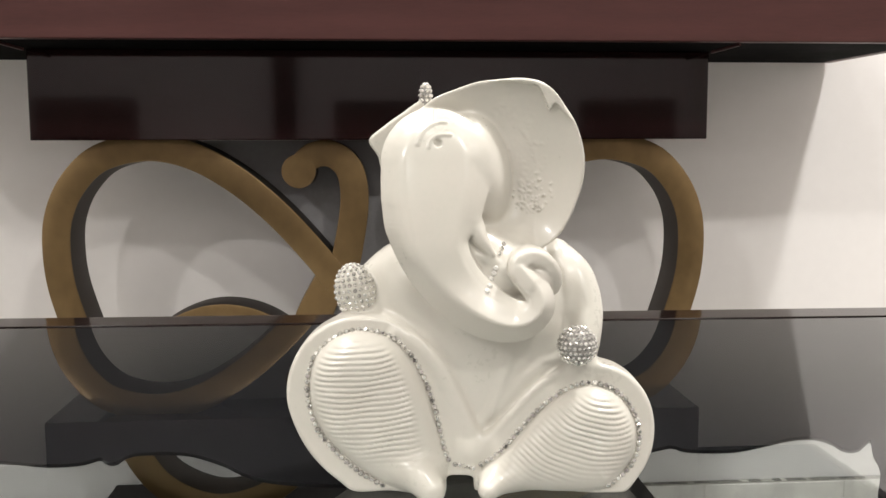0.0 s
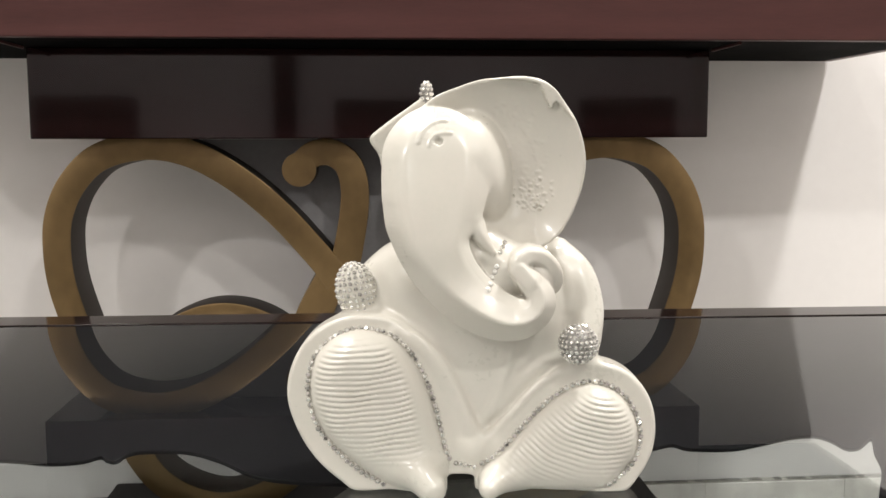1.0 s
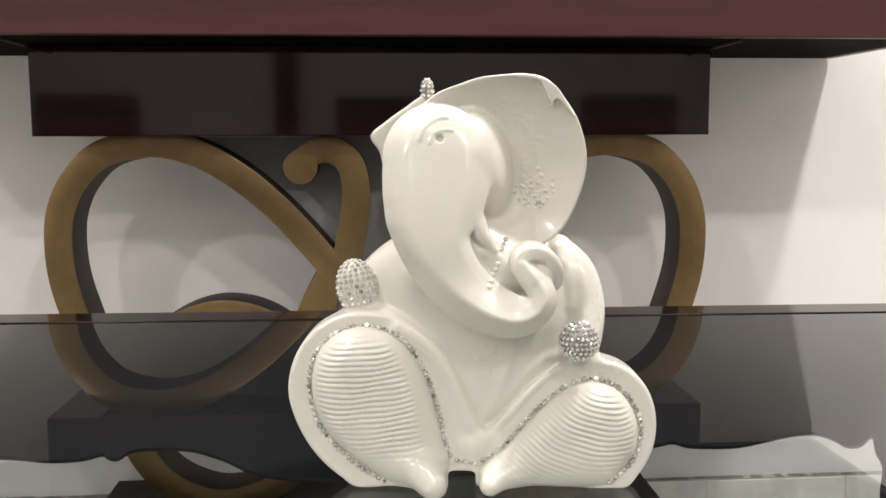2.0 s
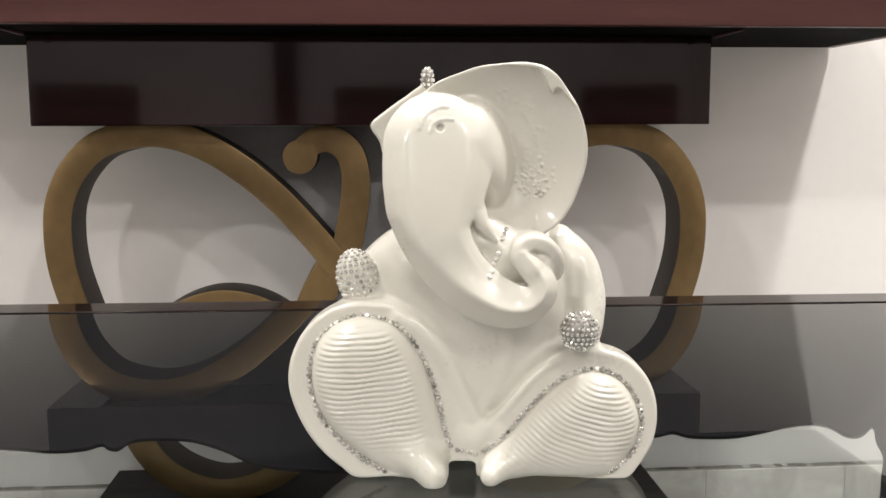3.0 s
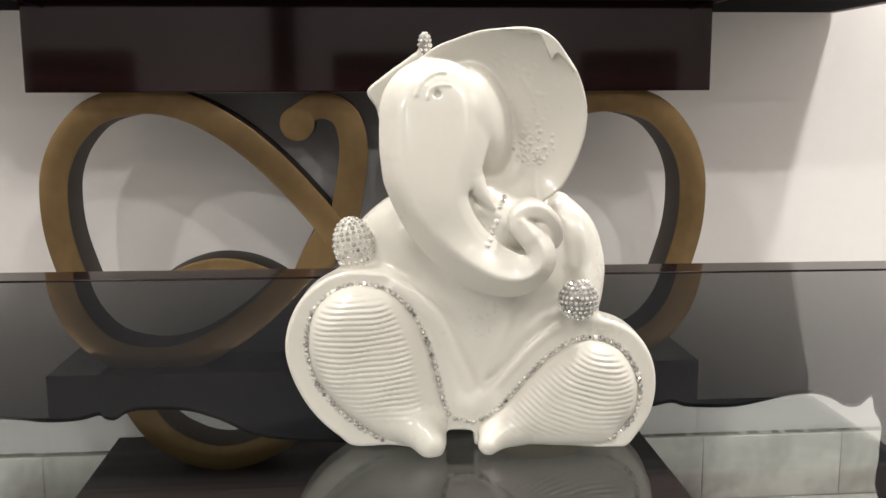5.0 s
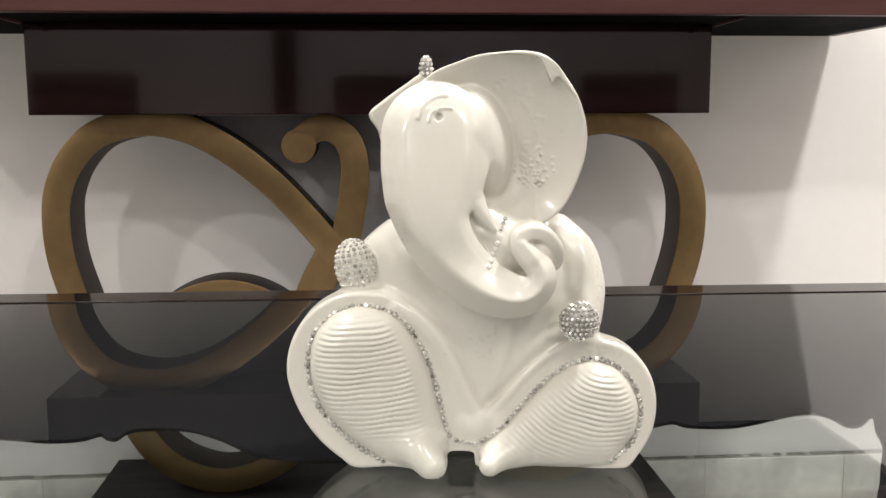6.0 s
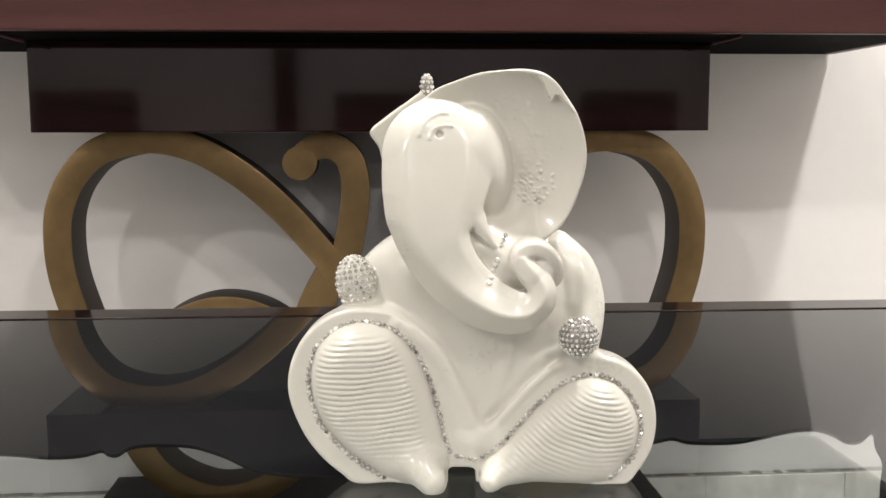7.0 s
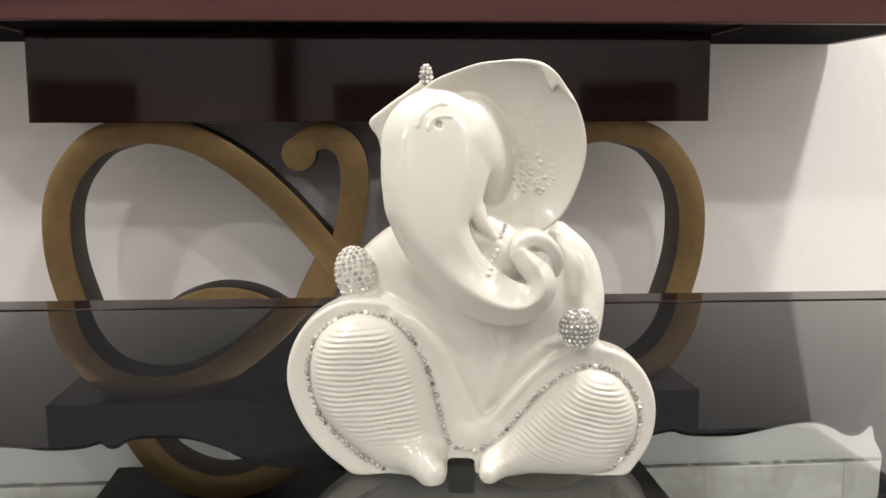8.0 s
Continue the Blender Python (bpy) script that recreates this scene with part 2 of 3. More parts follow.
for side in (-1, 1):
    path = spline(mirrored(LOOP, side), 8)
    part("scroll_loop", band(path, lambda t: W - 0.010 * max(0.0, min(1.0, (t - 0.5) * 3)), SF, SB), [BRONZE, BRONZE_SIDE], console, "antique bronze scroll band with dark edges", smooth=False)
    path = spline(mirrored(HOOK, side), 8)
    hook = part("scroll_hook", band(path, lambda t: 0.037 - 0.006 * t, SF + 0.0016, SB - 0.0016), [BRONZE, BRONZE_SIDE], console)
    ex = -0.0945 if side < 0 else 0.1025
    bm = bmesh.new()
    ends = [[bm.verts.new((ex + 0.0205 * math.cos(a), y, 0.5475 + 0.0205 * math.sin(a))) for a in [i * math.tau / 48 for i in range(48)]] for y in (SF + 0.0012, SB - 0.0012)]
    bm.faces.new(ends[0])
    bm.faces.new(ends[1][::-1])
    for i in range(48):
        bm.faces.new((ends[0][i - 1], ends[0][i], ends[1][i], ends[1][i - 1])).material_index = 1
    bmesh.ops.recalc_face_normals(bm, faces=bm.faces[:])
    part("scroll_end", bm, [BRONZE, BRONZE_SIDE], hook)
    path = spline(mirrored(LOWER, side), 8)
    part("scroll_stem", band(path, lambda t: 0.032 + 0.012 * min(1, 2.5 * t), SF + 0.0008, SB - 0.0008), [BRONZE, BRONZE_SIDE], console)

bm = bmesh.new()
outline = [(-0.225, 0.5842), (-0.165, 0.530), (-0.120, 0.490), (-0.075, 0.430), (-0.072, 0.380), (-0.083, 0.33), (-0.070, 0.30)]
outline = outline + [(0.008 - x, z) for x, z in outline[::-1]]
front = [bm.verts.new((x, SB + 0.001, z)) for x, z in outline]
back = [bm.verts.new((x, SB + 0.009, z)) for x, z in outline]
bm.faces.new(front)
bm.faces.new(back[::-1])
for i in range(len(front)):
    j = (i + 1) % len(front)
    bm.faces.new((front[i], front[j], back[j], back[i]))
bmesh.ops.recalc_face_normals(bm, faces=bm.faces[:])
part("back_panel", bm, PANEL_METAL, console, "flat dark grey metal panel")


# the glass-topped table
G = 0.419
TM = pose(0, -0.2352, 0, 0, 0, -1.28)
table = thing("glass_table", "dark lacquered wooden table with an inset clear glass top", "table", m=TM)
TX0, TX1, TY0, RIM = -0.72, 0.80, -1.12, 0.043
for nm, box in (("rim_rail", (TX0, TX1, -RIM, 0.0)), ("rim_rail", (TX0, TX1, TY0, TY0 + RIM)),
                ("rim_rail", (TX0, TX0 + RIM, TY0 + RIM, -RIM)), ("rim_rail", (TX1 - RIM, TX1, TY0 + RIM, -RIM))):
    part(nm, slab(*box, G - 0.05, G + 0.0010, 0.0012, 3), WOOD_TABLE, table, "glossy dark brown wooden edge rail")
glass_pane = part("glass_top", slab(TX0 + RIM + 0.001, TX1 - RIM - 0.001, TY0 + RIM + 0.001, -RIM + 0.0005, G - 0.006, G, 0.001, 2), GLASS, table, "clear glass pane with polished edge")
glass_pane.visible_shadow = False
# panel under the glass, its opening cut in a carved wavy line
to_local = TM.inverted()
WAVE = [(-0.5365, -0.6519), (-0.4097, -0.6276), (-0.2927, -0.6168), (-0.2011, -0.6334), (-0.1757, -0.6407), (-0.1592, -0.6393), (-0.1514, -0.6325), (-0.1465, -0.6383), (-0.1411, -0.6402), (-0.1377, -0.6295), (-0.129, -0.6256), (-0.1075, -0.6285), (-0.088, -0.6442), (-0.0588, -0.6734), (-0.0003, -0.6831), (0.068, -0.6763), (0.1168, -0.6519), (0.1392, -0.6431), (0.1509, -0.6383), (0.1578, -0.6456), (0.1792, -0.648), (0.1967, -0.6421), (0.2201, -0.6314), (0.2338, -0.6304), (0.2392, -0.6393), (0.2406, -0.6519), (0.2484, -0.6519), (0.2621, -0.6383), (0.2518, -0.6607), (0.2422, -0.6851), (0.2188, -0.7251), (0.1943, -0.7757), (0.1948, -0.8664), (0.2923, -1.0225), (0.0973, -1.1004), (-0.1465, -1.081), (-0.3903, -1.1199), (-0.5462, -1.0029), (-0.5169, -0.8567)]
hole = spline([to_local @ Vector((x, y, 0)) for x, y in WAVE], 5, closed=True)
bm = bmesh.new()
ztop, zlow = G - 0.0045, G - 0.0075
x0, x1, y0, y1 = TX0 + RIM + 0.001, TX1 - RIM - 0.001, TY0 + RIM + 0.001, -RIM - 0.001
rings = [[(x0, y0), (x1, y0), (x1, y1), (x0, y1)], [(p.x, p.y) for p in hole]]
edges = []
for ring in rings:
    vs = [bm.verts.new((x, y, ztop)) for x, y in ring]
    edges += [bm.edges.new((vs[i], vs[(i + 1) % len(vs)])) for i in range(len(vs))]
bmesh.ops.triangle_fill(bm, use_beauty=True, use_dissolve=False, edges=edges)
res = bmesh.ops.extrude_face_region(bm, geom=bm.faces[:])
bmesh.ops.translate(bm, verts=[e for e in res["geom"] if isinstance(e, bmesh.types.BMVert)], vec=(0, 0, zlow - ztop))
bmesh.ops.recalc_face_normals(bm, faces=bm.faces[:])
part("border_panel", bm, BACK_PAINT, table, "dark glossy panel under the glass, carved wavy opening")
for lx in (TX0 + 0.06, TX1 - 0.06):
    for ly in (TY0 + 0.06, -0.06):
        part("leg", slab(lx - 0.035, lx + 0.035, ly - 0.035, ly + 0.035, FLOOR, G - 0.0505, 0.004), WOOD_TABLE, table, "square dark wooden leg")


# the white ceramic figurine: soft solids blended in a distance field (millimetres; x right, y away, z up), then meshed once
STEP = 0.5
GX, GY, GZ = np.arange(-92, 88, STEP), np.arange(-26, 82, STEP), np.arange(-3, 206, STEP)
field = np.full((len(GX), len(GY), len(GZ)), 40.0, dtype=np.float32)


def region(lo, hi, pad):
    """The part of the grid round a box, and its coordinates."""
    sl = []
    for axis, a, b in zip((GX, GY, GZ), lo, hi):
        i, j = np.searchsorted(axis, a - pad), np.searchsorted(axis, b + pad)
        sl.append(slice(max(0, i), max(1, j)))
    x, y, z = GX[sl[0]], GY[sl[1]], GZ[sl[2]]
    return tuple(sl), x[:, None, None].astype(np.float32), y[None, :, None].astype(np.float32), z[None, None, :].astype(np.float32)


def union(sl, d, k):
    f = field[sl]
    if k > 0:
        h = np.maximum(k - np.abs(f - d), 0) / k
        field[sl] = np.minimum(f, d) - h * h * k * 0.25
    else:
        field[sl] = np.minimum(f, d)


def carve(sl, d, k):
    f, d = field[sl], -d
    h = np.maximum(k - np.abs(f - d), 0) / max(k, 1e-6)
    field[sl] = np.maximum(f, d) + h * h * k * 0.25


def ellipsoid(c, r, tilt=0.0, k=4.0, cut=False, lean=0.0):
    """tilt turns it in the front plane (degrees, clockwise as seen), lean tips its top backwards."""
    m = max(r)
    sl, x, y, z = region([v - m for v in c], [v + m for v in c], k + 3)
    x, y, z = x - c[0], y - c[1], z - c[2]
    ca, sa = math.cos(radians(tilt)), math.sin(radians(tilt))
    x, z = ca * x - sa * z, sa * x + ca * z
    cl, sn = math.cos(radians(lean)), math.sin(radians(lean))
    y, z = cl * y - sn * z, sn * y + cl * z
    q = np.sqrt((x / r[0]) ** 2 + (y / r[1]) ** 2 + (z / r[2]) ** 2)
    g = np.sqrt((x / r[0] ** 2) ** 2 + (y / r[1] ** 2) ** 2 + (z / r[2] ** 2) ** 2) + 1e-6
    d = q * (q - 1) / g
    (carve if cut else union)(sl, d, k)


def rod(pts, k=4.0, flat=1.0, n=10, square=(2.0,)):
    """A smooth tapering rod through points (x, y, z, radius), blended to the rest once; square, along its length: above 2 flattens its front, below 2 gives it a crest."""
    path = spline([p[0:2] for p in pts], n)
    rest = spline([p[2:4] for p in pts], n)
    row = [(a.x, a.y, b.x, b.y) for a, b in zip(path, rest)]
    m = max(r[3] for r in row)
    whole, _, _, _ = region([min(r[i] for r in row) - m for i in range(3)], [max(r[i] for r in row) + m for i in range(3)], (k + 3) / min(1, flat))
    best = np.full(field.shape, 99.0, np.float32)
    for i, (a, b) in enumerate(zip(row, row[1:])):
        m = max(a[3], b[3])
        e = float(np.interp(i / len(row), np.linspace(0, 1, len(square)), square))
        sl, x, y, z = region([min(a[i], b[i]) - m for i in range(3)], [max(a[i], b[i]) + m for i in range(3)], (k + 2) / min(1, flat) + 1)
        ab = [b[i] - a[i] for i in range(4)]
        x, y, z = x - a[0], y - a[1], z - a[2]
        t = np.clip((x * ab[0] + y * ab[1] + z * ab[2]) / (ab[0] ** 2 + ab[1] ** 2 + ab[2] ** 2 + 1e-9), 0, 1)
        side = np.sqrt((x - t * ab[0]) ** 2 + (z - t * ab[2]) ** 2)
        d = (side ** e + np.abs((y - t * ab[1]) / flat) ** e + 1e-9) ** (1 / e) - (a[3] + t * ab[3])
        best[sl] = np.minimum(best[sl], d * min(1, flat))
    union(whole, best[whole], k)


def outline_distance(pts, closed_n=8):
    """Signed distance, in the front plane, to a smooth closed outline; negative inside."""
    ring = np.array([(p[0], p[2]) for p in spline(pts, closed_n, closed=True)])
    x, z = [c.astype(np.float32) for c in np.meshgrid(GX, GZ, indexing="ij")]
    best, inside = np.full(x.shape, 1e9, np.float32), np.zeros(x.shape, bool)
    for (ax, az), (bx, bz) in zip(ring, np.roll(ring, -1, 0)):
        dx, dz = bx - ax, bz - az
        t = np.clip(((x - ax) * dx + (z - az) * dz) / (dx * dx + dz * dz + 1e-9), 0, 1)
        best = np.minimum(best, (x - ax - t * dx) ** 2 + (z - az - t * dz) ** 2)
        if abs(dz) > 1e-9:
            inside ^= ((az > z) != (bz > z)) & (x < dx * (z - az) / dz + ax)
    return np.where(inside, -np.sqrt(best), np.sqrt(best))


def box_of(pts, y0, y1):
    return (min(p[0] for p in pts) - 6, y0, min(p[2] for p in pts) - 6), (max(p[0] for p in pts) + 6, y1, max(p[2] for p in pts) + 6)


def plate(pts, y0, y1, rnd, k, lean=0.0):
    """An upright slab with the given outline and rounded edges; lean tips its top backwards."""
    sl, x, y, z = region(*box_of(pts, y0, y1 + 16), k + 3)
    e = outline_distance(pts)[sl[0], sl[2]][:, None, :]
    yy = y - lean * z
    w = np.abs(yy - (y0 + y1) / 2) - (y1 - y0) / 2
    e, w = np.broadcast_arrays(e + rnd, w + rnd)
    d = np.minimum(np.maximum(e, w), 0) + np.sqrt(np.maximum(e, 0) ** 2 + np.maximum(w, 0) ** 2) - rnd
    union(sl, d, k)


def ridged_dome(pts, y0, high, fan, pitch, deep, lean=0.0, smooth_below=-99.0, bare=(0.0, 0.0)):
    """A dome on the sole, fullest near its top, ribbed with fine curved ridges that fan round a centre."""
    sl, x, y, z = region(*box_of(pts, y0 - 1.6 * high - 3, y0 + 30), 4)
    e = outline_distance(pts)[sl[0], sl[2]][:, None, :]
    inside = np.clip(-e / 16.0, 0, 1)
    mid = sum(p[2] for p in pts) / len(pts)
    dome = -1.0 + (high + 1.0) * np.sqrt(np.clip(1 - (1 - inside) ** 2, 0, 1)) * (1 + 0.45 * np.clip((z - mid) / 32.0, -1, 1))
    r = np.sqrt((x - fan[0]) ** 2 + (z - fan[2]) ** 2) + 0.3 * np.sin(x * 0.13 + z * 0.05) + 0.22 * np.sin(x * 0.29 - z * 0.21)
    rib = deep * (0.8 + 0.3 * np.sin(x * 0.21 + 1) * np.sin(z * 0.17)) * np.clip((-e - 1.6 - bare[1] * np.clip((x - bare[0]) / 14.0, 0, 1)) / 5.0, 0, 1) * np.clip((z - smooth_below) / 12.0, 0, 1) * (0.55 + 0.45 * np.clip((z - smooth_below) / 34.0, 0, 1)) * (np.abs(np.sin(math.pi * r / pitch)) - 0.5)
    top = y0 + lean * z - dome - rib
    d = np.maximum(e, top - y) * 0.8
    carve(sl, np.broadcast_to(np.maximum(e, np.abs(y - (y0 + lean * z)) - 1.6), d.shape), 0.6)
    union(sl, d, 0.6)


def skin_y(x, z):
    """The front of the figurine at x, z."""
    i, k = int(round((x - GX[0]) / STEP)), int(round((z - GZ[0]) / STEP))
    col = field[i, :, k]
    j = int(np.argmax(col < 0))
    return GY[j] if col[j] < 0 else None


def seam(pts, r, lift, k):
    """A fine raised line that follows the front of the figurine."""
    line = [(q[0], y, q[2]) for q in spline(pts, 5) for y in [skin_y(q[0], q[2])] if y is not None]
    ys = np.convolve(np.pad([q[1] for q in line], 3, mode="edge"), np.ones(7) / 7, mode="valid")
    rod([(q[0], float(y) + r - lift, q[2], r) for q, y in zip(line, ys)], k, n=2)


def dents(pts, r, deep, k):
    for q in pts:
        y = skin_y(q[0], q[2])
        if y is not None:
            ellipsoid((q[0], y, q[2]), (r, deep, r), k=k, cut=True)


def notch(a, b, rnd):
    """Cuts a rounded slot up from the base, between two corners, into the front."""
    sl, x, y, z = region((a[0], GY[0], GZ[0]), (b[0], 22, a[2]), 5)
    e = np.maximum(np.abs(x - (a[0] + b[0]) / 2) - (b[0] - a[0]) / 2, z - a[2]) + rnd
    u = np.abs(x - (a[0] + b[0]) / 2) - (b[0] - a[0]) / 2 + rnd
    v = z - a[2] + rnd
    d = np.minimum(np.maximum(u, v), 0) + np.sqrt(np.maximum(u, 0) ** 2 + np.maximum(v, 0) ** 2) - rnd
    carve(sl, np.broadcast_to(d, field[sl].shape), 0.6)


def bowl(pts, y0, deep, thick, reach, k):
    """A cupped sheet with a thin rounded rim: the given outline, hollow towards the front."""
    sl, x, y, z = region(*box_of(pts, y0 - 6, y0 + deep + 8), k + 3)
    e = outline_distance(pts)[sl[0], sl[2]][:, None, :]
    inside = np.clip(-e / reach, 0, 1)
    mid = y0 + deep * (1 - (1 - inside) ** 2)
    w = (np.abs(y - mid) - thick) * 0.75
    e, w = np.broadcast_arrays(e + thick, w + thick)
    d = np.minimum(np.maximum(e, w), 0) + np.sqrt(np.maximum(e, 0) ** 2 + np.maximum(w, 0) ** 2) - thick
    union(sl, d, k)


def ribbon(rows, back, k, slope_in=0.95, slope_out=1.35, behind=(-99.0, 0.0)):
    """A bevelled bar along a line in the front plane. Rows: x, z, depth of its front, half the width of its flat front, widths of the bevels on its outer and inner sides,
    and how far the flat tips back at its inner side. It stays behind the leaning plane given."""
    a = spline([(r[0], r[1], r[2]) for r in rows], 8)
    b = spline([(r[3], r[4], r[5]) for r in rows], 8)
    c = spline([(r[6], 0, 0) for r in rows], 8)
    x, z = [g.astype(np.float32) for g in np.meshgrid(GX, GZ, indexing="ij")]
    best, s = np.full(x.shape, 1e9, np.float32), np.zeros(x.shape, np.float32)
    front, half, outer, inner, tip = (np.zeros(x.shape, np.float32) for i in range(5))
    for p, q, u, v, f, g in zip(a, a[1:], b, b[1:], c, c[1:]):
        dx, dz = q[0] - p[0], q[1] - p[1]
        t = np.clip(((x - p[0]) * dx + (z - p[1]) * dz) / (dx * dx + dz * dz + 1e-9), 0, 1)
        ex, ez = x - p[0] - t * dx, z - p[1] - t * dz
        d = np.sqrt(ex * ex + ez * ez)
        near = d < best
        best[near] = d[near]
        s[near] = (d * np.sign(dz * ex - dx * ez))[near]
        for grid, lo, hi in ((front, p[2], q[2]), (half, u[0], v[0]), (outer, u[1], v[1]), (inner, u[2], v[2]), (tip, f[0], g[0])):
            grid[near] = (lo + (hi - lo) * t)[near]
    top = front + tip * (half - np.clip(s, -half, half)) / (2 * half)
    lean = behind[0] + behind[1] * z
    top = np.maximum(top, lean) + np.maximum(6.0 - np.abs(top - lean), 0) ** 2 / 24.0
    top = top + 0.05 * half * np.clip(s / half, -1, 1) ** 2
    slope, over, soft = np.where(s > 0, slope_out, slope_in), np.abs(s) - half, np.clip(half * 0.42 - 0.8, 0.7, 6.0)
    # the bevels fall away from the flat over an eased corner
    top = top + slope * np.where(over > soft, over, np.where(over > -soft, (over + soft) ** 2 / (4 * soft), 0))
    edge = np.where(s > 0, over - outer, over - inner)
    sl, gx, gy, gz = region((GX[0], float(front.min()) - 3, GZ[0]), (GX[-1], back + 4, GZ[-1]), 4)
    top, edge = top[sl[0], sl[2]][:, None, :], edge[sl[0], sl[2]][:, None, :]
    d = np.maximum((top - gy) * 0.72, np.maximum(edge, gy - back))
    d = np.where(best[sl[0], sl[2]][:, None, :] < 45, d, 40).astype(np.float32)
    union(sl, np.broadcast_to(d, field[sl].shape), k)


# body under its robe, shoulders and arms
LEAN = 0.10
ellipsoid((5.1, 42.0, 71.4), (53.1, 34, 49.3), k=0)
ellipsoid((2.9, 44.0, 33.2), (49.0, 35, 40.8), k=14)
ellipsoid((-30.4, 38.0, 93.1), (22.0, 22, 21.5), k=12)
# viewer's right arm: shoulder down to the knee
rod([(*(37.0, 36.0, 106.7), 8.0), (*(45.2, 30.0, 96.6), 9.5), (*(49.4, 24.0, 82.8), 8.9), (*(48.8, 18.0, 70.5), 8.0), (*(46.8, 14.0, 60.7), 7.1), (*(46.8, 16.0, 50.8), 7.7)], 4)
ellipsoid((36.2, 22.0, 54.8), (11.7, 10, 11.7), k=8)
ellipsoid((14.0, 27.0, 111.0), (14.0, 14, 10.5), k=6)
ellipsoid((8.0, 28.0, 118.0), (9.5, 9, 9.0), k=4)
ellipsoid((6.0, 14.0, 96.0), (17.0, 14, 19.0), k=8)
# viewer's left arm: shoulder to the raised hand
rod([(*(-40.2, 44.0, 98.6), 10.9), (*(-48.8, 40.0, 91.5), 11.9), (*(-53.4, 34.0, 81.5), 11.7)], 8)
# lap and thighs running to the feet
rod([(*(-23.9, 34.0, 48.0), 21.3), (*(-42.6, 26.0, 50.1), 24.8), (*(-53.3, 24.0, 42.3), 31.2)], 12, flat=0.6)
rod([(*(22.9, 34.0, 25.1), 18.6), (*(41.1, 26.0, 27.4), 22.2), (*(54.5, 24.0, 23.7), 24.7)], 12, flat=0.6)
# legs: upright egg-shaped soles with a raised flat rim
LEFT_LEG = [(-54.1, 10.2, 81.1), (-64.4, 10.1, 80.0), (-74.7, 9.5, 75.4), (-83.0, 8.7, 67.3), (-88.4, 7.6, 56.2), (-89.9, 6.4, 44.6), (-87.4, 5.3, 33.7), (-81.7, 4.2, 21.9), (-74.1, 3.2, 12.2), (-65.3, 2.5, 4.8), (-58.1, 2.0, 0.3),
            (-42.0, 2.1, 0.7), (-23.8, 2.1, 0.1), (-13.4, 2.1, 0.6), (-5.6, 2.5, 4.5), (-2.5, 3.3, 12.3), (-1.6, 4.3, 22.0), (-5.4, 5.6, 35.0), (-10.4, 7.1, 46.8), (-16.0, 8.4, 57.6), (-23.8, 9.4, 67.0), (-31.0, 9.6, 73.2), (-41.0, 10.0, 79.2)]
RIGHT_LEG = [(51.2, 8.0, 59.4), (40.9, 7.8, 58.2), (30.6, 7.3, 52.6), (20.3, 6.3, 43.0), (10.0, 5.2, 31.6), (1.7, 4.3, 22.8), (-4.0, 3.7, 16.8), (-6.1, 2.9, 9.0), (-2.5, 2.1, 0.8), (20.4, 2.1, 0.7), (43.8, 2.1, 0.0), (64.1, 1.9, -1.1),
             (72.3, 2.6, 6.0), (78.2, 3.7, 16.2), (80.4, 4.9, 28.2), (78.7, 6.0, 39.9), (73.1, 7.0, 49.8), (63.5, 7.7, 56.8)]
plate(LEFT_LEG, 2, 20, 2.0, 4.0, LEAN)
plate(RIGHT_LEG, 2, 20, 2.0, 4.0, LEAN)
# ridged soles
LEFT_SOLE = [(-55.7, 9.5, 74.8), (-67.1, 9.2, 71.8), (-75.9, 8.3, 63.1), (-78.9, 7.1, 51.0), (-77.8, 5.9, 39.3), (-73.1, 4.8, 28.4), (-64.1, 3.8, 18.4), (-53.9, 3.0, 10.0), (-42.0, 2.3, 3.1), (-29.0, 2.1, 1.2), (-17.3, 2.4, 3.8), (-15.4, 3.4, 14.3),
             (-18.0, 4.1, 20.8), (-21.5, 5.5, 35.2), (-26.1, 7.0, 50.0), (-32.7, 8.2, 62.4), (-41.9, 9.1, 71.4)]
RIGHT_SOLE = [(48.1, 7.0, 49.6), (35.3, 6.4, 44.0), (23.4, 5.4, 33.4), (11.3, 4.0, 20.2), (-0.4, 3.1, 11.3), (-1.4, 2.5, 4.5), (7.4, 2.1, 1.0), (28.2, 2.2, 1.2), (55.7, 2.2, 1.3), (64.0, 2.9, 8.6), (70.1, 3.7, 17.0), (71.8, 4.9, 28.2),
              (67.8, 6.0, 39.2), (60.0, 6.7, 47.0)]
ridged_dome(LEFT_SOLE, 2.5, 9.5, (-63.8, 0.0, 163.6), 2.45, 1.3, LEAN, 10.0, (-45.0, 5.0))
ridged_dome(RIGHT_SOLE, 2.5, 9.0, (58.8, 0.0, 67.7), 2.45, 1.3, LEAN, 5.0)
# robe hem: the V between the legs
rod([(-31.0, 10.2, 72.6, 1.0), (-24.4, 9.5, 66.4, 1.2), (-16.8, 8.5, 57.2, 1.3), (-11.2, 7.5, 46.6, 1.5), (-6.4, 6.6, 35.6, 1.7), (-3.4, 6.2, 28.4, 2.2), (-1.0, 6.2, 24.4, 2.7), (2.2, 6.2, 24.2, 2.7), (6.4, 6.3, 27.6, 2.2), (14.6, 6.6, 36.6, 1.9), (24.0, 7.4, 46.6, 1.8), (34.0, 8.2, 54.0, 1.8), (46.6, 11.6, 57.0, 1.8)], 1.6)
rod([(4.0, 10.0, 36.0, 1.6), (9.8, 10.5, 40.6, 1.6), (18.6, 11.0, 50.8, 1.6), (27.6, 12.0, 57.4, 1.6), (37.6, 13.0, 60.6, 1.6)], 4)
ellipsoid((0.3, 9.0, 19.6), (9.1, 7, 6.0), k=7)
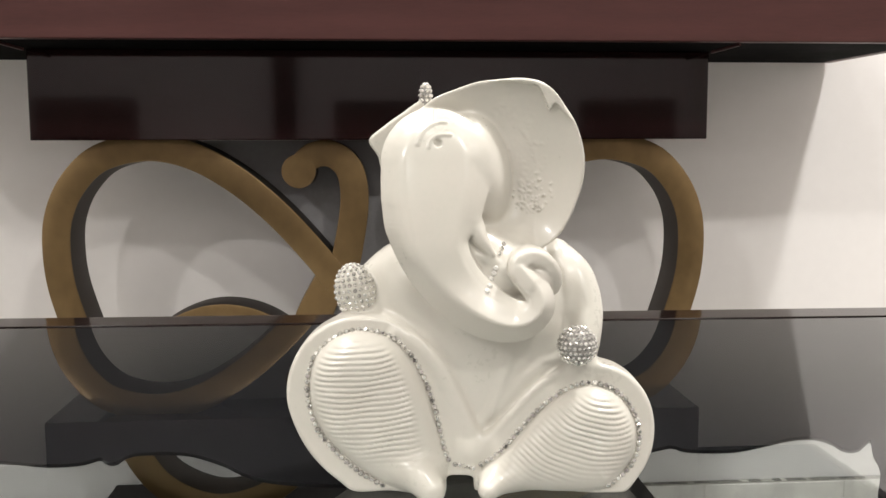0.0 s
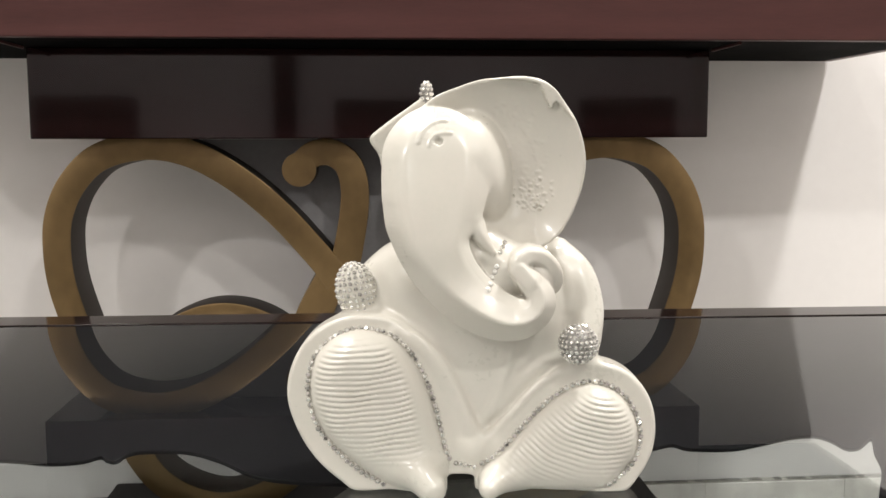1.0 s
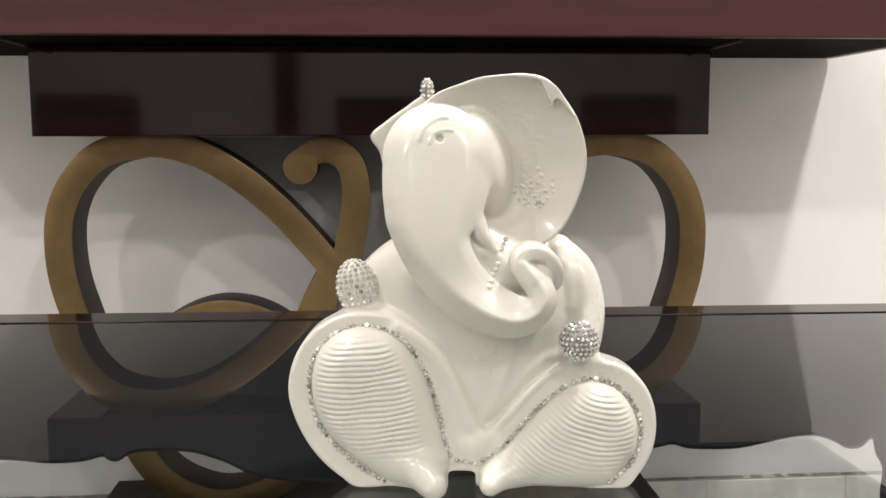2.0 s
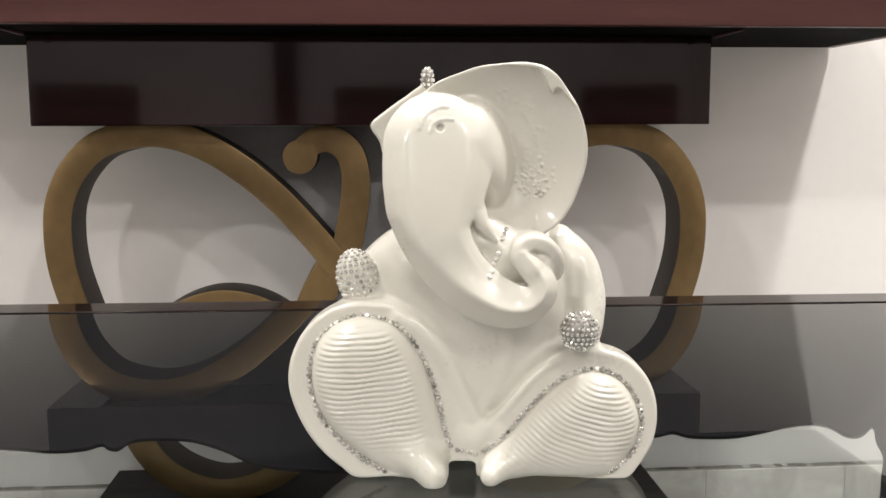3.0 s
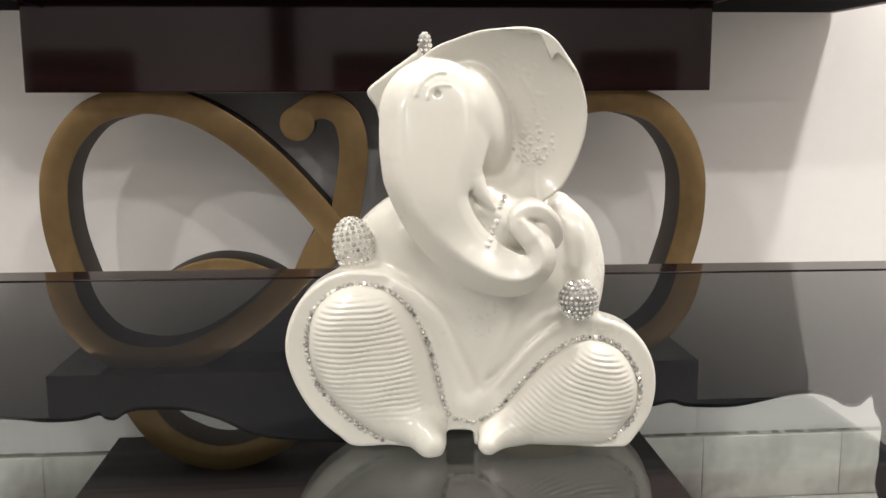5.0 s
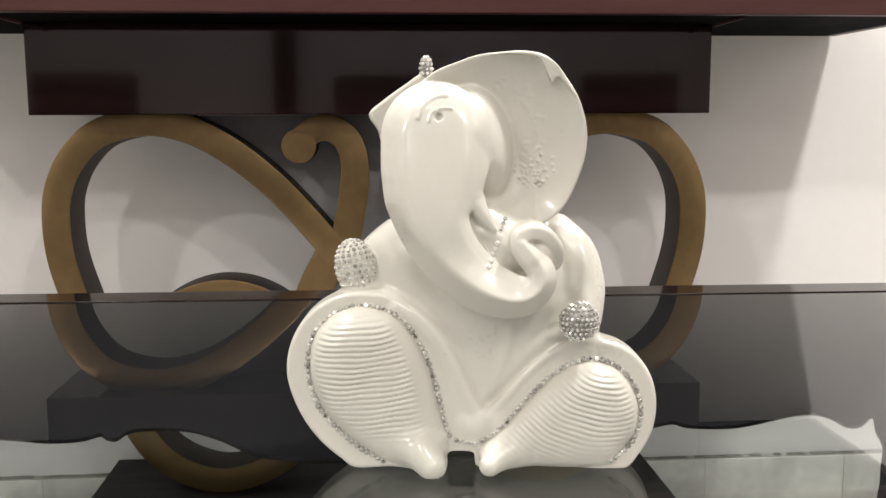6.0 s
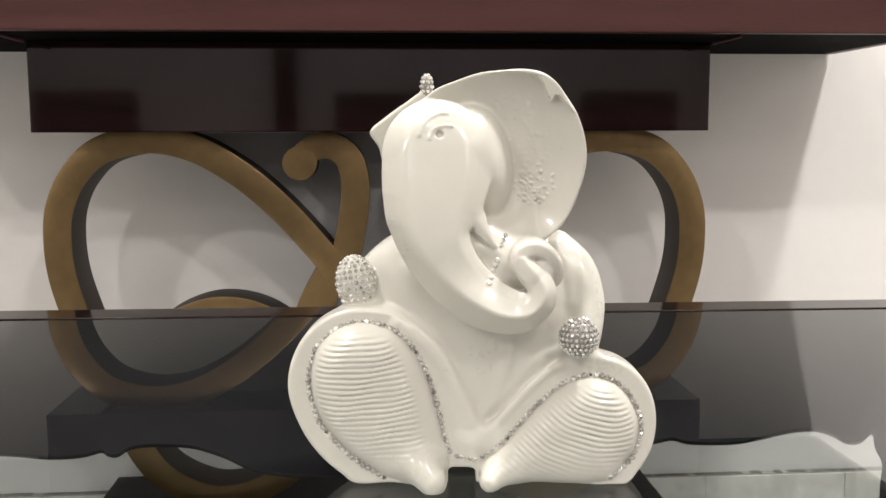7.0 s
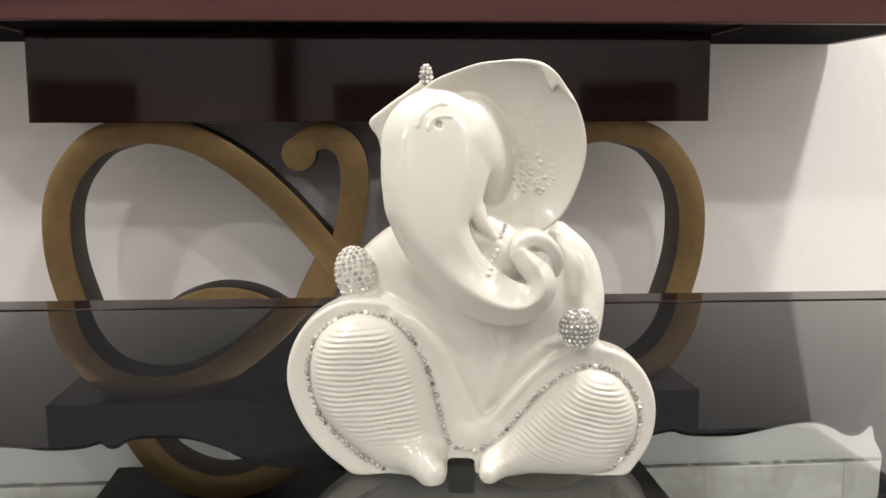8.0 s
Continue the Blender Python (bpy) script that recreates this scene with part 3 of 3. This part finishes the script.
# heels and big toes that touch the glass
rod([(-37.0, 4.0, 11.0, 5.0), (-29.5, -1.0, 9.5, 7.4), (-23.0, -5.5, 4.2, 6.6)], 7)
rod([(15.0, 3.0, 8.0, 4.4), (8.5, -1.0, 6.8, 5.6), (3.0, -5.5, 4.2, 4.8)], 7)
# hood and the big cupped ear
ellipsoid((4.2, 46.0, 146.2), (38.3, 20, 38.8), k=10)
HOOD = [(-39.6, 24, 162.9), (-30.5, 24, 173.3), (-21.4, 24, 181.0), (-11.0, 24, 185.3), (-0.7, 24, 188.6), (9.6, 24, 189.7), (18.6, 24, 190.2), (27.6, 24, 188.7), (33.9, 24, 184.3), (38.7, 24, 178.1), (43.7, 24, 170.3), (46.9, 24, 161.6), (48.4, 24, 152.6), (47.8, 24, 143.6), (45.3, 24, 134.5), (41.3, 24, 124.8), (36.6, 24, 117.5), (30.9, 24, 112.7), (25.3, 24, 110.3), (20.5, 24, 112.2), (15.2, 24, 117.0), (8.0, 24, 120.0), (-18.1, 24, 114.9), (-36.2, 24, 125.4), (-42.4, 24, 148.5)]
bowl(HOOD, 18.5, 10.0, 1.7, 27, 3)
# the rim folded over at its upper corner
plate([(4.0, 22, 188.4), (13.3, 22, 188.5), (24.9, 22, 186.9), (27.9, 22, 183.7), (30.0, 22, 179.1), (31.9, 22, 175.6), (33.3, 22, 177.8), (35.0, 22, 178.0), (39.3, 22, 173.3), (42.3, 22, 170.4), (37.9, 22, 178.3), (33.6, 22, 184.2), (27.1, 22, 188.2), (18.0, 22, 189.7)], 16.4, 23, 0.7, 0.5)
# side of the head, turned away behind a crease
ellipsoid((-3.6, 30.5, 147.5), (18.4, 27, 28.4), k=2, tilt=-8)
ellipsoid((3.0, 27.0, 141.0), (9.5, 20, 20.0), k=5, tilt=-4)
# pebbled inside of the ear: low ripples above, small bright grains towards the lobe
rnd = random.Random(4)
PEBBLED = spline([(8.0, 180.1), (16.5, 172.3), (22.0, 161.9), (24.0, 151.4), (24.0, 140.9), (22.8, 129.0)], 40)
for i in range(420):
    u = rnd.random() ** 0.8
    p = PEBBLED[int(u * (len(PEBBLED) - 1))]
    spot = (p[0] + rnd.gauss(0, 3.0 + 1.2 * u), p[1] + rnd.gauss(0, 2.0))
    y = skin_y(*spot)
    if y is not None and y > 20:
        r = rnd.uniform(0.45, 0.85)
        if u > 0.76:
            ellipsoid((spot[0], y + 0.1, spot[1]), (r * rnd.uniform(0.9, 1.3), 0.75, r), k=0.3)
        else:
            ellipsoid((spot[0], y + 0.25, spot[1]), (r * rnd.uniform(1.0, 1.5), 0.34, r * 0.8), tilt=rnd.uniform(-30, 30), k=0.5)
# face and trunk: one bevelled bar, its broad top leaning back to the crown, narrowing to an S-shaped curl
TRUNK = [(-20.6, 152.0, -3.5, 18.2, 6.6, 6.0, 0), (-20.4, 143.0, -5.0, 18.3, 6.8, 6.0, 0), (-20.8, 133.0, -6.4, 17.0, 7.4, 5.0, 0), (-21.0, 123.0, -7.6, 14.0, 8.4, 5.0, 0), (-18.7, 112.1, -9.2, 10.0, 8.8, 4.0, 1), (-11.1, 100.8, -10.5, 7.4, 10.4, 3.4, 3.5), (-1.9, 92.1, -12.5, 5.7, 11.4, 3.6, 5.5),
         (7.8, 86.4, -14, 4.5, 10.8, 3.6, 5.5), (16.3, 84.8, -14.5, 3.6, 9.4, 3.2, 4.5), (22.6, 87.9, -14, 3.0, 7.0, 2.4, 2.5), (23.7, 93.0, -12.5, 3.0, 5.0, 1.8, 1), (20.2, 98.6, -11, 3.0, 3.0, 1.6, 0.5), (16.4, 103.8, -9.5, 3.0, 2.2, 1.4, 0.5)]
CURL = [(20.2, 98.6, -11, 3.0, 3.0, 1.6, 0.5), (16.4, 103.8, -9.5, 3.0, 2.2, 1.4, 0.5), (16.6, 107.8, -8.5, 2.8, 2.2, 1.4, 0.5), (21.3, 110.2, -7.4, 2.7, 2.2, 1.4, 0.5), (27.2, 108.6, -6, 2.4, 2.4, 1.4, 0.5), (31.4, 104.0, -4, 2.2, 2.4, 1.4, 0.5), (32.8, 99.3, -1.5, 2.0, 2.0, 1.4, 0.5), (31.8, 95.4, 1, 2.0, 1.5, 1.4, 0.5)]
ellipsoid((24.5, 8.8, 99.5), (9.6, 15, 10.6), k=5)
ellipsoid((12.0, 14.0, 101.0), (9.0, 15.5, 12.0), k=6)
ribbon(TRUNK, 30.0, 1.0, behind=(-39.6, 0.27))
ribbon(CURL, 16.0, 1.0, 1.3, 1.3)
ellipsoid((32.4, 7.0, 97.2), (4.2, 6, 4.4), k=2)
# neck, tusk with its fold, and the small ear behind
ellipsoid((-0.4, 17.0, 108.6), (13.4, 14, 14.0), k=6)
rod([(*(-8.0, 4.0, 115.0), 2.0), (*(-1.6, 2.5, 110.4), 1.8), (*(6.2, 2.0, 107.7), 1.3)], 3)
rod([(*(-3.5, 4.0, 124.0), 4.8), (*(-0.5, 1.5, 117.9), 3.5), (*(4.7, 0.5, 111.3), 1.5)], 2)
plate([(-53.3, 44.0, 162.1), (-46.2, 44.0, 168.7), (-37.0, 44.0, 175.2), (-26.3, 44.0, 181.4), (-20.5, 44.0, 173.0), (-34.0, 44.0, 156.0), (-46.0, 44.0, 147.5), (-49.1, 44.0, 154.4)], 44, 49, 1.4, 1.5, 0, )
# brow and eye
seam([(-28.4, -4.0, 160.0), (-26.8, -4.0, 164.4), (-23.4, -4.0, 167.6), (-19.2, -4.0, 169.4), (-16.2, -4.0, 169.5)], 1.2, 0.8, 0.6)
seam([(-23.6, -4.0, 158.4), (-22.8, -4.0, 161.6), (-20.2, -4.0, 163.6), (-16.6, -4.0, 164.2), (-13.8, -4.0, 164.0)], 0.9, 0.55, 0.6)
dents([(-19.3, -5.0, 160.6)], 1.7, 2.0, 0.5)
# hand holding a sweet, and a raised palm
ellipsoid((-58.8, 24.0, 90.7), (9.6, 7, 13.5), tilt=-10, k=2)
ellipsoid((43.4, 2.0, 69.1), (8.7, 8.7, 8.7), k=2)
ellipsoid((-25.5, 46.0, 183.5), (2.9, 2.8, 5.7), k=2)
# folds of the robe
seam([(13.8, 8.0, 66.2), (10.8, 8.0, 54.3), (5.4, 8.0, 40.5), (0.3, 8.0, 31.6)], 1.8, 1.0, 2.5)
seam([(35.8, 20.0, 108.5), (40.1, 16.0, 99.9), (41.6, 14.0, 89.8), (41.6, 13.0, 82.6)], 2.0, 0.8, 4)
seam([(-39.3, 20.0, 73.2), (-23.6, 16.0, 61.9), (-13.2, 14.0, 46.2), (-5.3, 12.0, 29.1)], 2.0, 0.6, 4)
# flat foot: stands on the glass
base_cut = GZ < 0.0
field[:, :, base_cut] = np.maximum(field[:, :, base_cut], -GZ[base_cut][None, None, :])
notch((-16.0, 2.0, 8.0), (-3.3, 2.0, 7.9), 2.2)


def surface_net(f, xs, ys, zs):
    """One vertex in every cell that the surface crosses, one quad on every grid edge that it crosses."""
    s = f < 0
    corner = [(i, j, k) for i in (0, 1) for j in (0, 1) for k in (0, 1)]
    nx, ny, nz = (n - 1 for n in f.shape)
    cut = lambda a, c: a[c[0]:c[0] + nx, c[1]:c[1] + ny, c[2]:c[2] + nz]
    count = sum(cut(s, c).astype(np.int8) for c in corner)
    cell = np.argwhere((count > 0) & (count < 8))
    total, hits = np.zeros((len(cell), 3)), np.zeros(len(cell))
    for a in corner:
        for axis in range(3):
            if a[axis]:
                continue
            b = list(a)
            b[axis] = 1
            fa = f[cell[:, 0] + a[0], cell[:, 1] + a[1], cell[:, 2] + a[2]]
            fb = f[cell[:, 0] + b[0], cell[:, 1] + b[1], cell[:, 2] + b[2]]
            on = (fa < 0) != (fb < 0)
            t = np.where(on, fa / np.where(on, fa - fb, 1), 0)
            p = np.tile(np.array(a, float), (len(cell), 1))
            p[:, axis] += t
            total += p * on[:, None]
            hits += on
    co = (cell + total / hits[:, None]) * STEP + (xs[0], ys[0], zs[0])
    index = np.full((nx, ny, nz), -1, dtype=np.int64)
    index[tuple(cell.T)] = np.arange(len(cell))
    quads = []
    for axis in range(3):
        u, v = [(1, 2), (2, 0), (0, 1)][axis]
        a = [slice(1, n - 1) for n in f.shape]
        b = list(a)
        a[axis], b[axis] = slice(0, f.shape[axis] - 1), slice(1, f.shape[axis])
        sa, sb = s[tuple(a)], s[tuple(b)]
        for flip, on in ((False, sa & ~sb), (True, ~sa & sb)):
            e = np.argwhere(on)
            e[:, u] += 1
            e[:, v] += 1
            ring = []
            for du, dv in ((-1, -1), (0, -1), (0, 0), (-1, 0)):
                g = e.copy()
                g[:, u] += du
                g[:, v] += dv
                ring.append(index[tuple(g.T)])
            q = np.stack(ring[::-1] if flip else ring, 1)
            quads.append(q)
    return co, np.concatenate(quads)


verts, quads = surface_net(field, GX, GY, GZ)
# soften the skin a little, but for the ribbed soles, the eye and the pebbled ear
sole = np.minimum(outline_distance(LEFT_SOLE), outline_distance(RIGHT_SOLE))
ix = np.clip(np.round((verts[:, 0] - GX[0]) / STEP).astype(int), 0, len(GX) - 1)
iz = np.clip(np.round((verts[:, 2] - GZ[0]) / STEP).astype(int), 0, len(GZ) - 1)
keep = (sole[ix, iz] < 1.5) & (verts[:, 1] < 16)
keep |= (verts[:, 2] > 118) & ((verts[:, 0] > 8) | (np.hypot(verts[:, 0] + 21, verts[:, 2] - 162) < 13))
weight = np.where(keep, np.where((verts[:, 0] > 8) & (verts[:, 2] > 141), 0.16, 0.0), np.where((verts[:, 1] < 4) & (verts[:, 2] > 70), 0.25, 0.5))[:, None]
around = np.bincount(quads.ravel(), minlength=len(verts))[:, None] * 2.0
bx, bz = verts[:, 0], verts[:, 2]
belly = (bx > np.interp(bz, [29, 49.6, 69.6, 75], [-5, -14.6, -28.5, -37]) + 2.5) & (bx < np.interp(bz, [28, 40.6, 50.8, 57.4], [6, 9.8, 18.6, 27.6]) - 3) & (bz > 28) & (bz < 84) & (verts[:, 1] > 3)
ends, nears = np.concatenate([quads[:, i] for i in range(4) for step in (1, 3)]), np.concatenate([quads[:, (i + step) % 4] for i in range(4) for step in (1, 3)])
for turn in range(44):
    if turn == 4:
        weight = np.where(belly, weight[:, 0], 0.0)[:, None]
    total = np.stack([np.bincount(ends, weights=verts[nears, axis], minlength=len(verts)) for axis in range(3)], 1)
    verts = verts * (1 - weight) + total / around * weight


# rhinestones: flat-topped stones with eight crown facets, each set square to the skin and a little askew
SIDES = 8
gem_v = np.array([(c * math.cos(math.tau * (i + o) / SIDES), c * math.sin(math.tau * (i + o) / SIDES), h) for c, h, o in ((1.0, -0.55, 0), (1.0, 0.0, 0), (0.56, 0.52, 0.5)) for i in range(SIDES)])
gem_f = [(i, (i + 1) % SIDES, SIDES + (i + 1) % SIDES, SIDES + i) for i in range(SIDES)]
gem_f += [(SIDES + i, SIDES + (i + 1) % SIDES, 2 * SIDES + i) for i in range(SIDES)] + [(SIDES + (i + 1) % SIDES, 2 * SIDES + (i + 1) % SIDES, 2 * SIDES + i) for i in range(SIDES)]
gem_f += [tuple(range(2 * SIDES, 3 * SIDES))]
gem_at = []
tilted = random.Random(8)


def stone(x, y, z, normal, r, kind=0):
    n = Vector(normal).normalized() + Vector([tilted.gauss(0, 0.10) for i in range(3)])
    turn = n.to_track_quat("Z", "Y").to_matrix().to_4x4()
    gem_at.append((Matrix.Translation((x, y, z)) @ turn @ pose(0, 0, 0, 0, 0, tilted.uniform(0, 45)) @ Matrix.Scale(r, 4), kind))


def chain(pts, r, gap, lift=0.45, pearl=0):
    path = spline(pts, 30)
    run = 0.0
    for p, q in zip(path, path[1:]):
        run += (q - p).length
        if run >= gap:
            run -= gap
            y = skin_y(q[0], q[2])
            if y is not None:
                dx = [skin_y(q[0] + e, q[2]) or y for e in (-1.2, 1.2)]
                dz = [skin_y(q[0], q[2] + e) or y for e in (-1.2, 1.2)]
                stone(q[0], y - r * lift, q[2], (max(-0.5, min(0.5, (dx[1] - dx[0]) / 2.4)), -1, max(-0.5, min(0.5, (dz[1] - dz[0]) / 2.4))), r, pearl)


def studded(c, r, size, gap, turn=0.0):
    """Stones in staggered rows all round an egg."""
    rows = int(math.pi * r[2] / gap)
    ct, st = math.cos(radians(turn)), math.sin(radians(turn))
    for i in range(1, rows):
        lat = -math.pi / 2 + math.pi * i / rows
        around = max(4, int(math.tau * max(r[0], r[1]) * math.cos(lat) / gap))
        for j in range(around):
            a = math.tau * (j + 0.5 * (i % 2)) / around
            u = (math.cos(lat) * math.cos(a), math.cos(lat) * math.sin(a), math.sin(lat))
            x, y, z = (u[k] * r[k] for k in range(3))
            nx, ny, nz = (u[k] / r[k] for k in range(3))
            stone(c[0] + ct * x + st * z, c[1] + y, c[2] - st * x + ct * z, (ct * nx + st * nz, ny, -st * nx + ct * nz), size)


chain([(-42.5, 2.3, 2.6), (-54.9, 2.9, 9.2), (-65.2, 3.7, 17.6), (-74.1, 4.7, 27.6), (-78.8, 5.9, 39.3), (-80.0, 7.1, 51.0), (-76.9, 8.2, 62.6), (-68.3, 9.1, 71.3), (-56.2, 9.5, 75.4), (-41.4, 9.2, 72.2), (-31.7, 8.3, 62.9), (-25.1, 7.1, 50.7), (-20.5, 5.6, 35.9), (-17.0, 4.1, 20.8), (-14.1, 3.4, 13.5)], 1.45, 2.85)
chain([(-14.1, 3.4, 13.5), (-8.7, 3.3, 12.9), (-2.5, 3.2, 11.8)], 1.15, 2.1)
chain([(-2.5, 3.2, 12.1), (10.0, 4.1, 20.7), (22.4, 5.4, 34.2), (34.5, 6.5, 45.0), (48.1, 7.1, 50.7), (60.5, 6.8, 48.0), (68.8, 6.0, 40.0), (72.9, 4.9, 28.2), (71.2, 3.7, 16.5), (65.0, 2.9, 8.4), (57.8, 2.4, 3.7)], 1.42, 2.75)
chain([(11.6, 14.0, 116.6), (10.0, 12.0, 114.2), (7.7, 10.0, 109.8)], 1.25, 2.4)
chain([(7.3, 10.0, 107.3), (4.7, 10.0, 100.9), (2.9, 10.0, 96.6), (2.0, 10.0, 94.6)], 1.3, 2.5, pearl=1)
studded((-58.8, 24.0, 90.7), (9.6, 7.2, 13.5), 1.05, 2.75, -10)
studded((43.4, 2.0, 69.1), (8.8, 8.8, 8.8), 1.0, 2.3)
studded((-25.5, 46.0, 183.5), (3.0, 2.9, 6.0), 1.0, 2.2)
gv, gf, gem_kind = [], [], []
for m, kind in gem_at:
    start = len(verts) + len(gv)
    gv += [(m @ Vector(v))[:] for v in gem_v]
    gf += [tuple(start + i for i in f) for f in gem_f]
    gem_kind += [3 if kind else 1] * len(gem_f)
me = bpy.data.meshes.new("figurine")
me.from_pydata((np.concatenate([verts, np.array(gv)]) * 0.001).tolist(), [], quads.tolist() + gf)
me.materials.append(CERAMIC)
me.materials.append(CRYSTAL)
centre = verts[quads].mean(axis=1)
silvered = np.zeros(len(quads), dtype=bool)
for c, r in (((43.4, 2.0, 69.1), (9.0, 9.0, 9.0)), ((-25.5, 46.0, 183.5), (3.1, 3.4, 6.0))):
    silvered |= (((centre - np.array(c)) / np.array(r)) ** 2).sum(axis=1) < 1.08
me.materials.append(SILVER_BASE)
me.materials.append(PEARL)
me.polygons.foreach_set("material_index", (silvered * 2).tolist() + gem_kind)
me.polygons.foreach_set("use_smooth", [True] * len(quads) + [False] * len(gf))
me.update()
figurine = new("figurine", me)
figurine.matrix_basis = pose(0.040, -0.706, G + 0.0003, 0, 0, -4.377)
tagged(figurine, "seated white glazed elephant figurine with silver rhinestone trim on glass", "figurine")


# dark furniture at the far end of the room, seen only as reflections in the lacquer
def armchair(m):
    chair = thing("armchair", "dark brown leather armchair at the far end of the room", "armchair", "armchairs by the far wall", m)
    part("seat", slab(-0.30, 0.30, -0.30, 0.30, 0.22, 0.44, 0.05, 3), CHAIR_LEATHER, chair)
    part("backrest", slab(-0.34, 0.34, -0.42, -0.29, 0.20, 0.90, 0.05, 3), CHAIR_LEATHER, chair)
    for ax in (-0.42, 0.31):
        part("armrest", slab(ax, ax + 0.11, -0.38, 0.30, 0.12, 0.60, 0.04, 3), CHAIR_LEATHER, chair)
    for ax in (-0.36, 0.36):
        for ay in (-0.32, 0.24):
            part("leg", slab(ax - 0.025, ax + 0.025, ay - 0.025, ay + 0.025, 0.0, 0.125, 0.004), WOOD, chair)
    return chair


first_chair = armchair(pose(0.05, -5.6, FLOOR, 0, 0, 4))
copy_thing(first_chair, pose(1.75, -5.3, FLOOR, 0, 0, 14))
copy_thing(first_chair, pose(-1.85, -5.2, FLOOR, 0, 0, -12))
tagged(part("column", slab(-0.74, -0.58, Y0, Y0 + 0.16, FLOOR, CEILING, 0.004), WOOD_TABLE), "dark wooden wall column", "column", kind="structure")


# floor tiles and skirting tiles
def tile_mesh(name, sx, sy, sz, mat, bevel):
    bm = slab(0, sx, 0, sy, 0, sz, bevel, 1)
    me = bpy.data.meshes.new(name)
    bm.to_mesh(me)
    bm.free()
    me.materials.append(mat)
    return me


tile_data = tile_mesh("floor_tile", 0.597, 0.597, 0.012, MARBLE, 0.001)
for i in range(11):
    for j in range(12):
        ob = new("floor_tile", tile_data)
        ob.location = (X0 - 0.3 + 0.6 * i, Y1 + 0.02 - 0.6 * (j + 1), FLOOR - 0.012)
        ob.parent = floor
skirting = tagged(part("baseboard", slab(X0, X1, Y1 - 0.0105, Y1, FLOOR, 0.0925), GROUT), "pale marble skirting tiles with a dark top joint", "baseboard", kind="structure")
joints = [-3.0, -2.3, -1.66, -1.06, -0.461, 0.0, 0.462, 0.668, 1.27, 1.87, 2.6]
for a, b in zip(joints, joints[1:]):
    ob = new("skirting_tile", tile_mesh("skirting_tile", b - a - 0.0004, 0.010, 0.0945, SKIRT_MARBLE, 0.001))
    ob.location = (a + 0.0004, Y1 - 0.0115, FLOOR + 0.001)
    ob.parent = skirting
# dusty dark line along the top of the skirting, broken here and there
rnd = random.Random(11)
bm = bmesh.new()
x = X0 + 0.01
while x < X1 - 0.2:
    w, h, g = rnd.uniform(0.008, 0.05), rnd.uniform(0.0002, 0.0011), rnd.uniform(0.0, 0.02)
    box = [(x, Y1 - 0.0096, 0.0924), (x + w, Y1 - 0.0096, 0.0924), (x + w, Y1 - 0.0096, 0.0927 + h * rnd.uniform(0.4, 1)), (x + w * rnd.uniform(0.3, 0.7), Y1 - 0.0096, 0.0927 + h), (x, Y1 - 0.0096, 0.0927 + h * 0.5)]
    f = [bm.verts.new(q) for q in box]
    k = [bm.verts.new((q[0], Y1 - 0.0005, q[2])) for q in box]
    bm.faces.new(f)
    bm.faces.new(k[::-1])
    for i in range(5):
        bm.faces.new((f[i], f[(i + 1) % 5], k[(i + 1) % 5], k[i]))
    x += w + g
bmesh.ops.recalc_face_normals(bm, faces=bm.faces[:])
part("top_joint", bm, DARK_JOINT, skirting, "dark dusty broken joint")
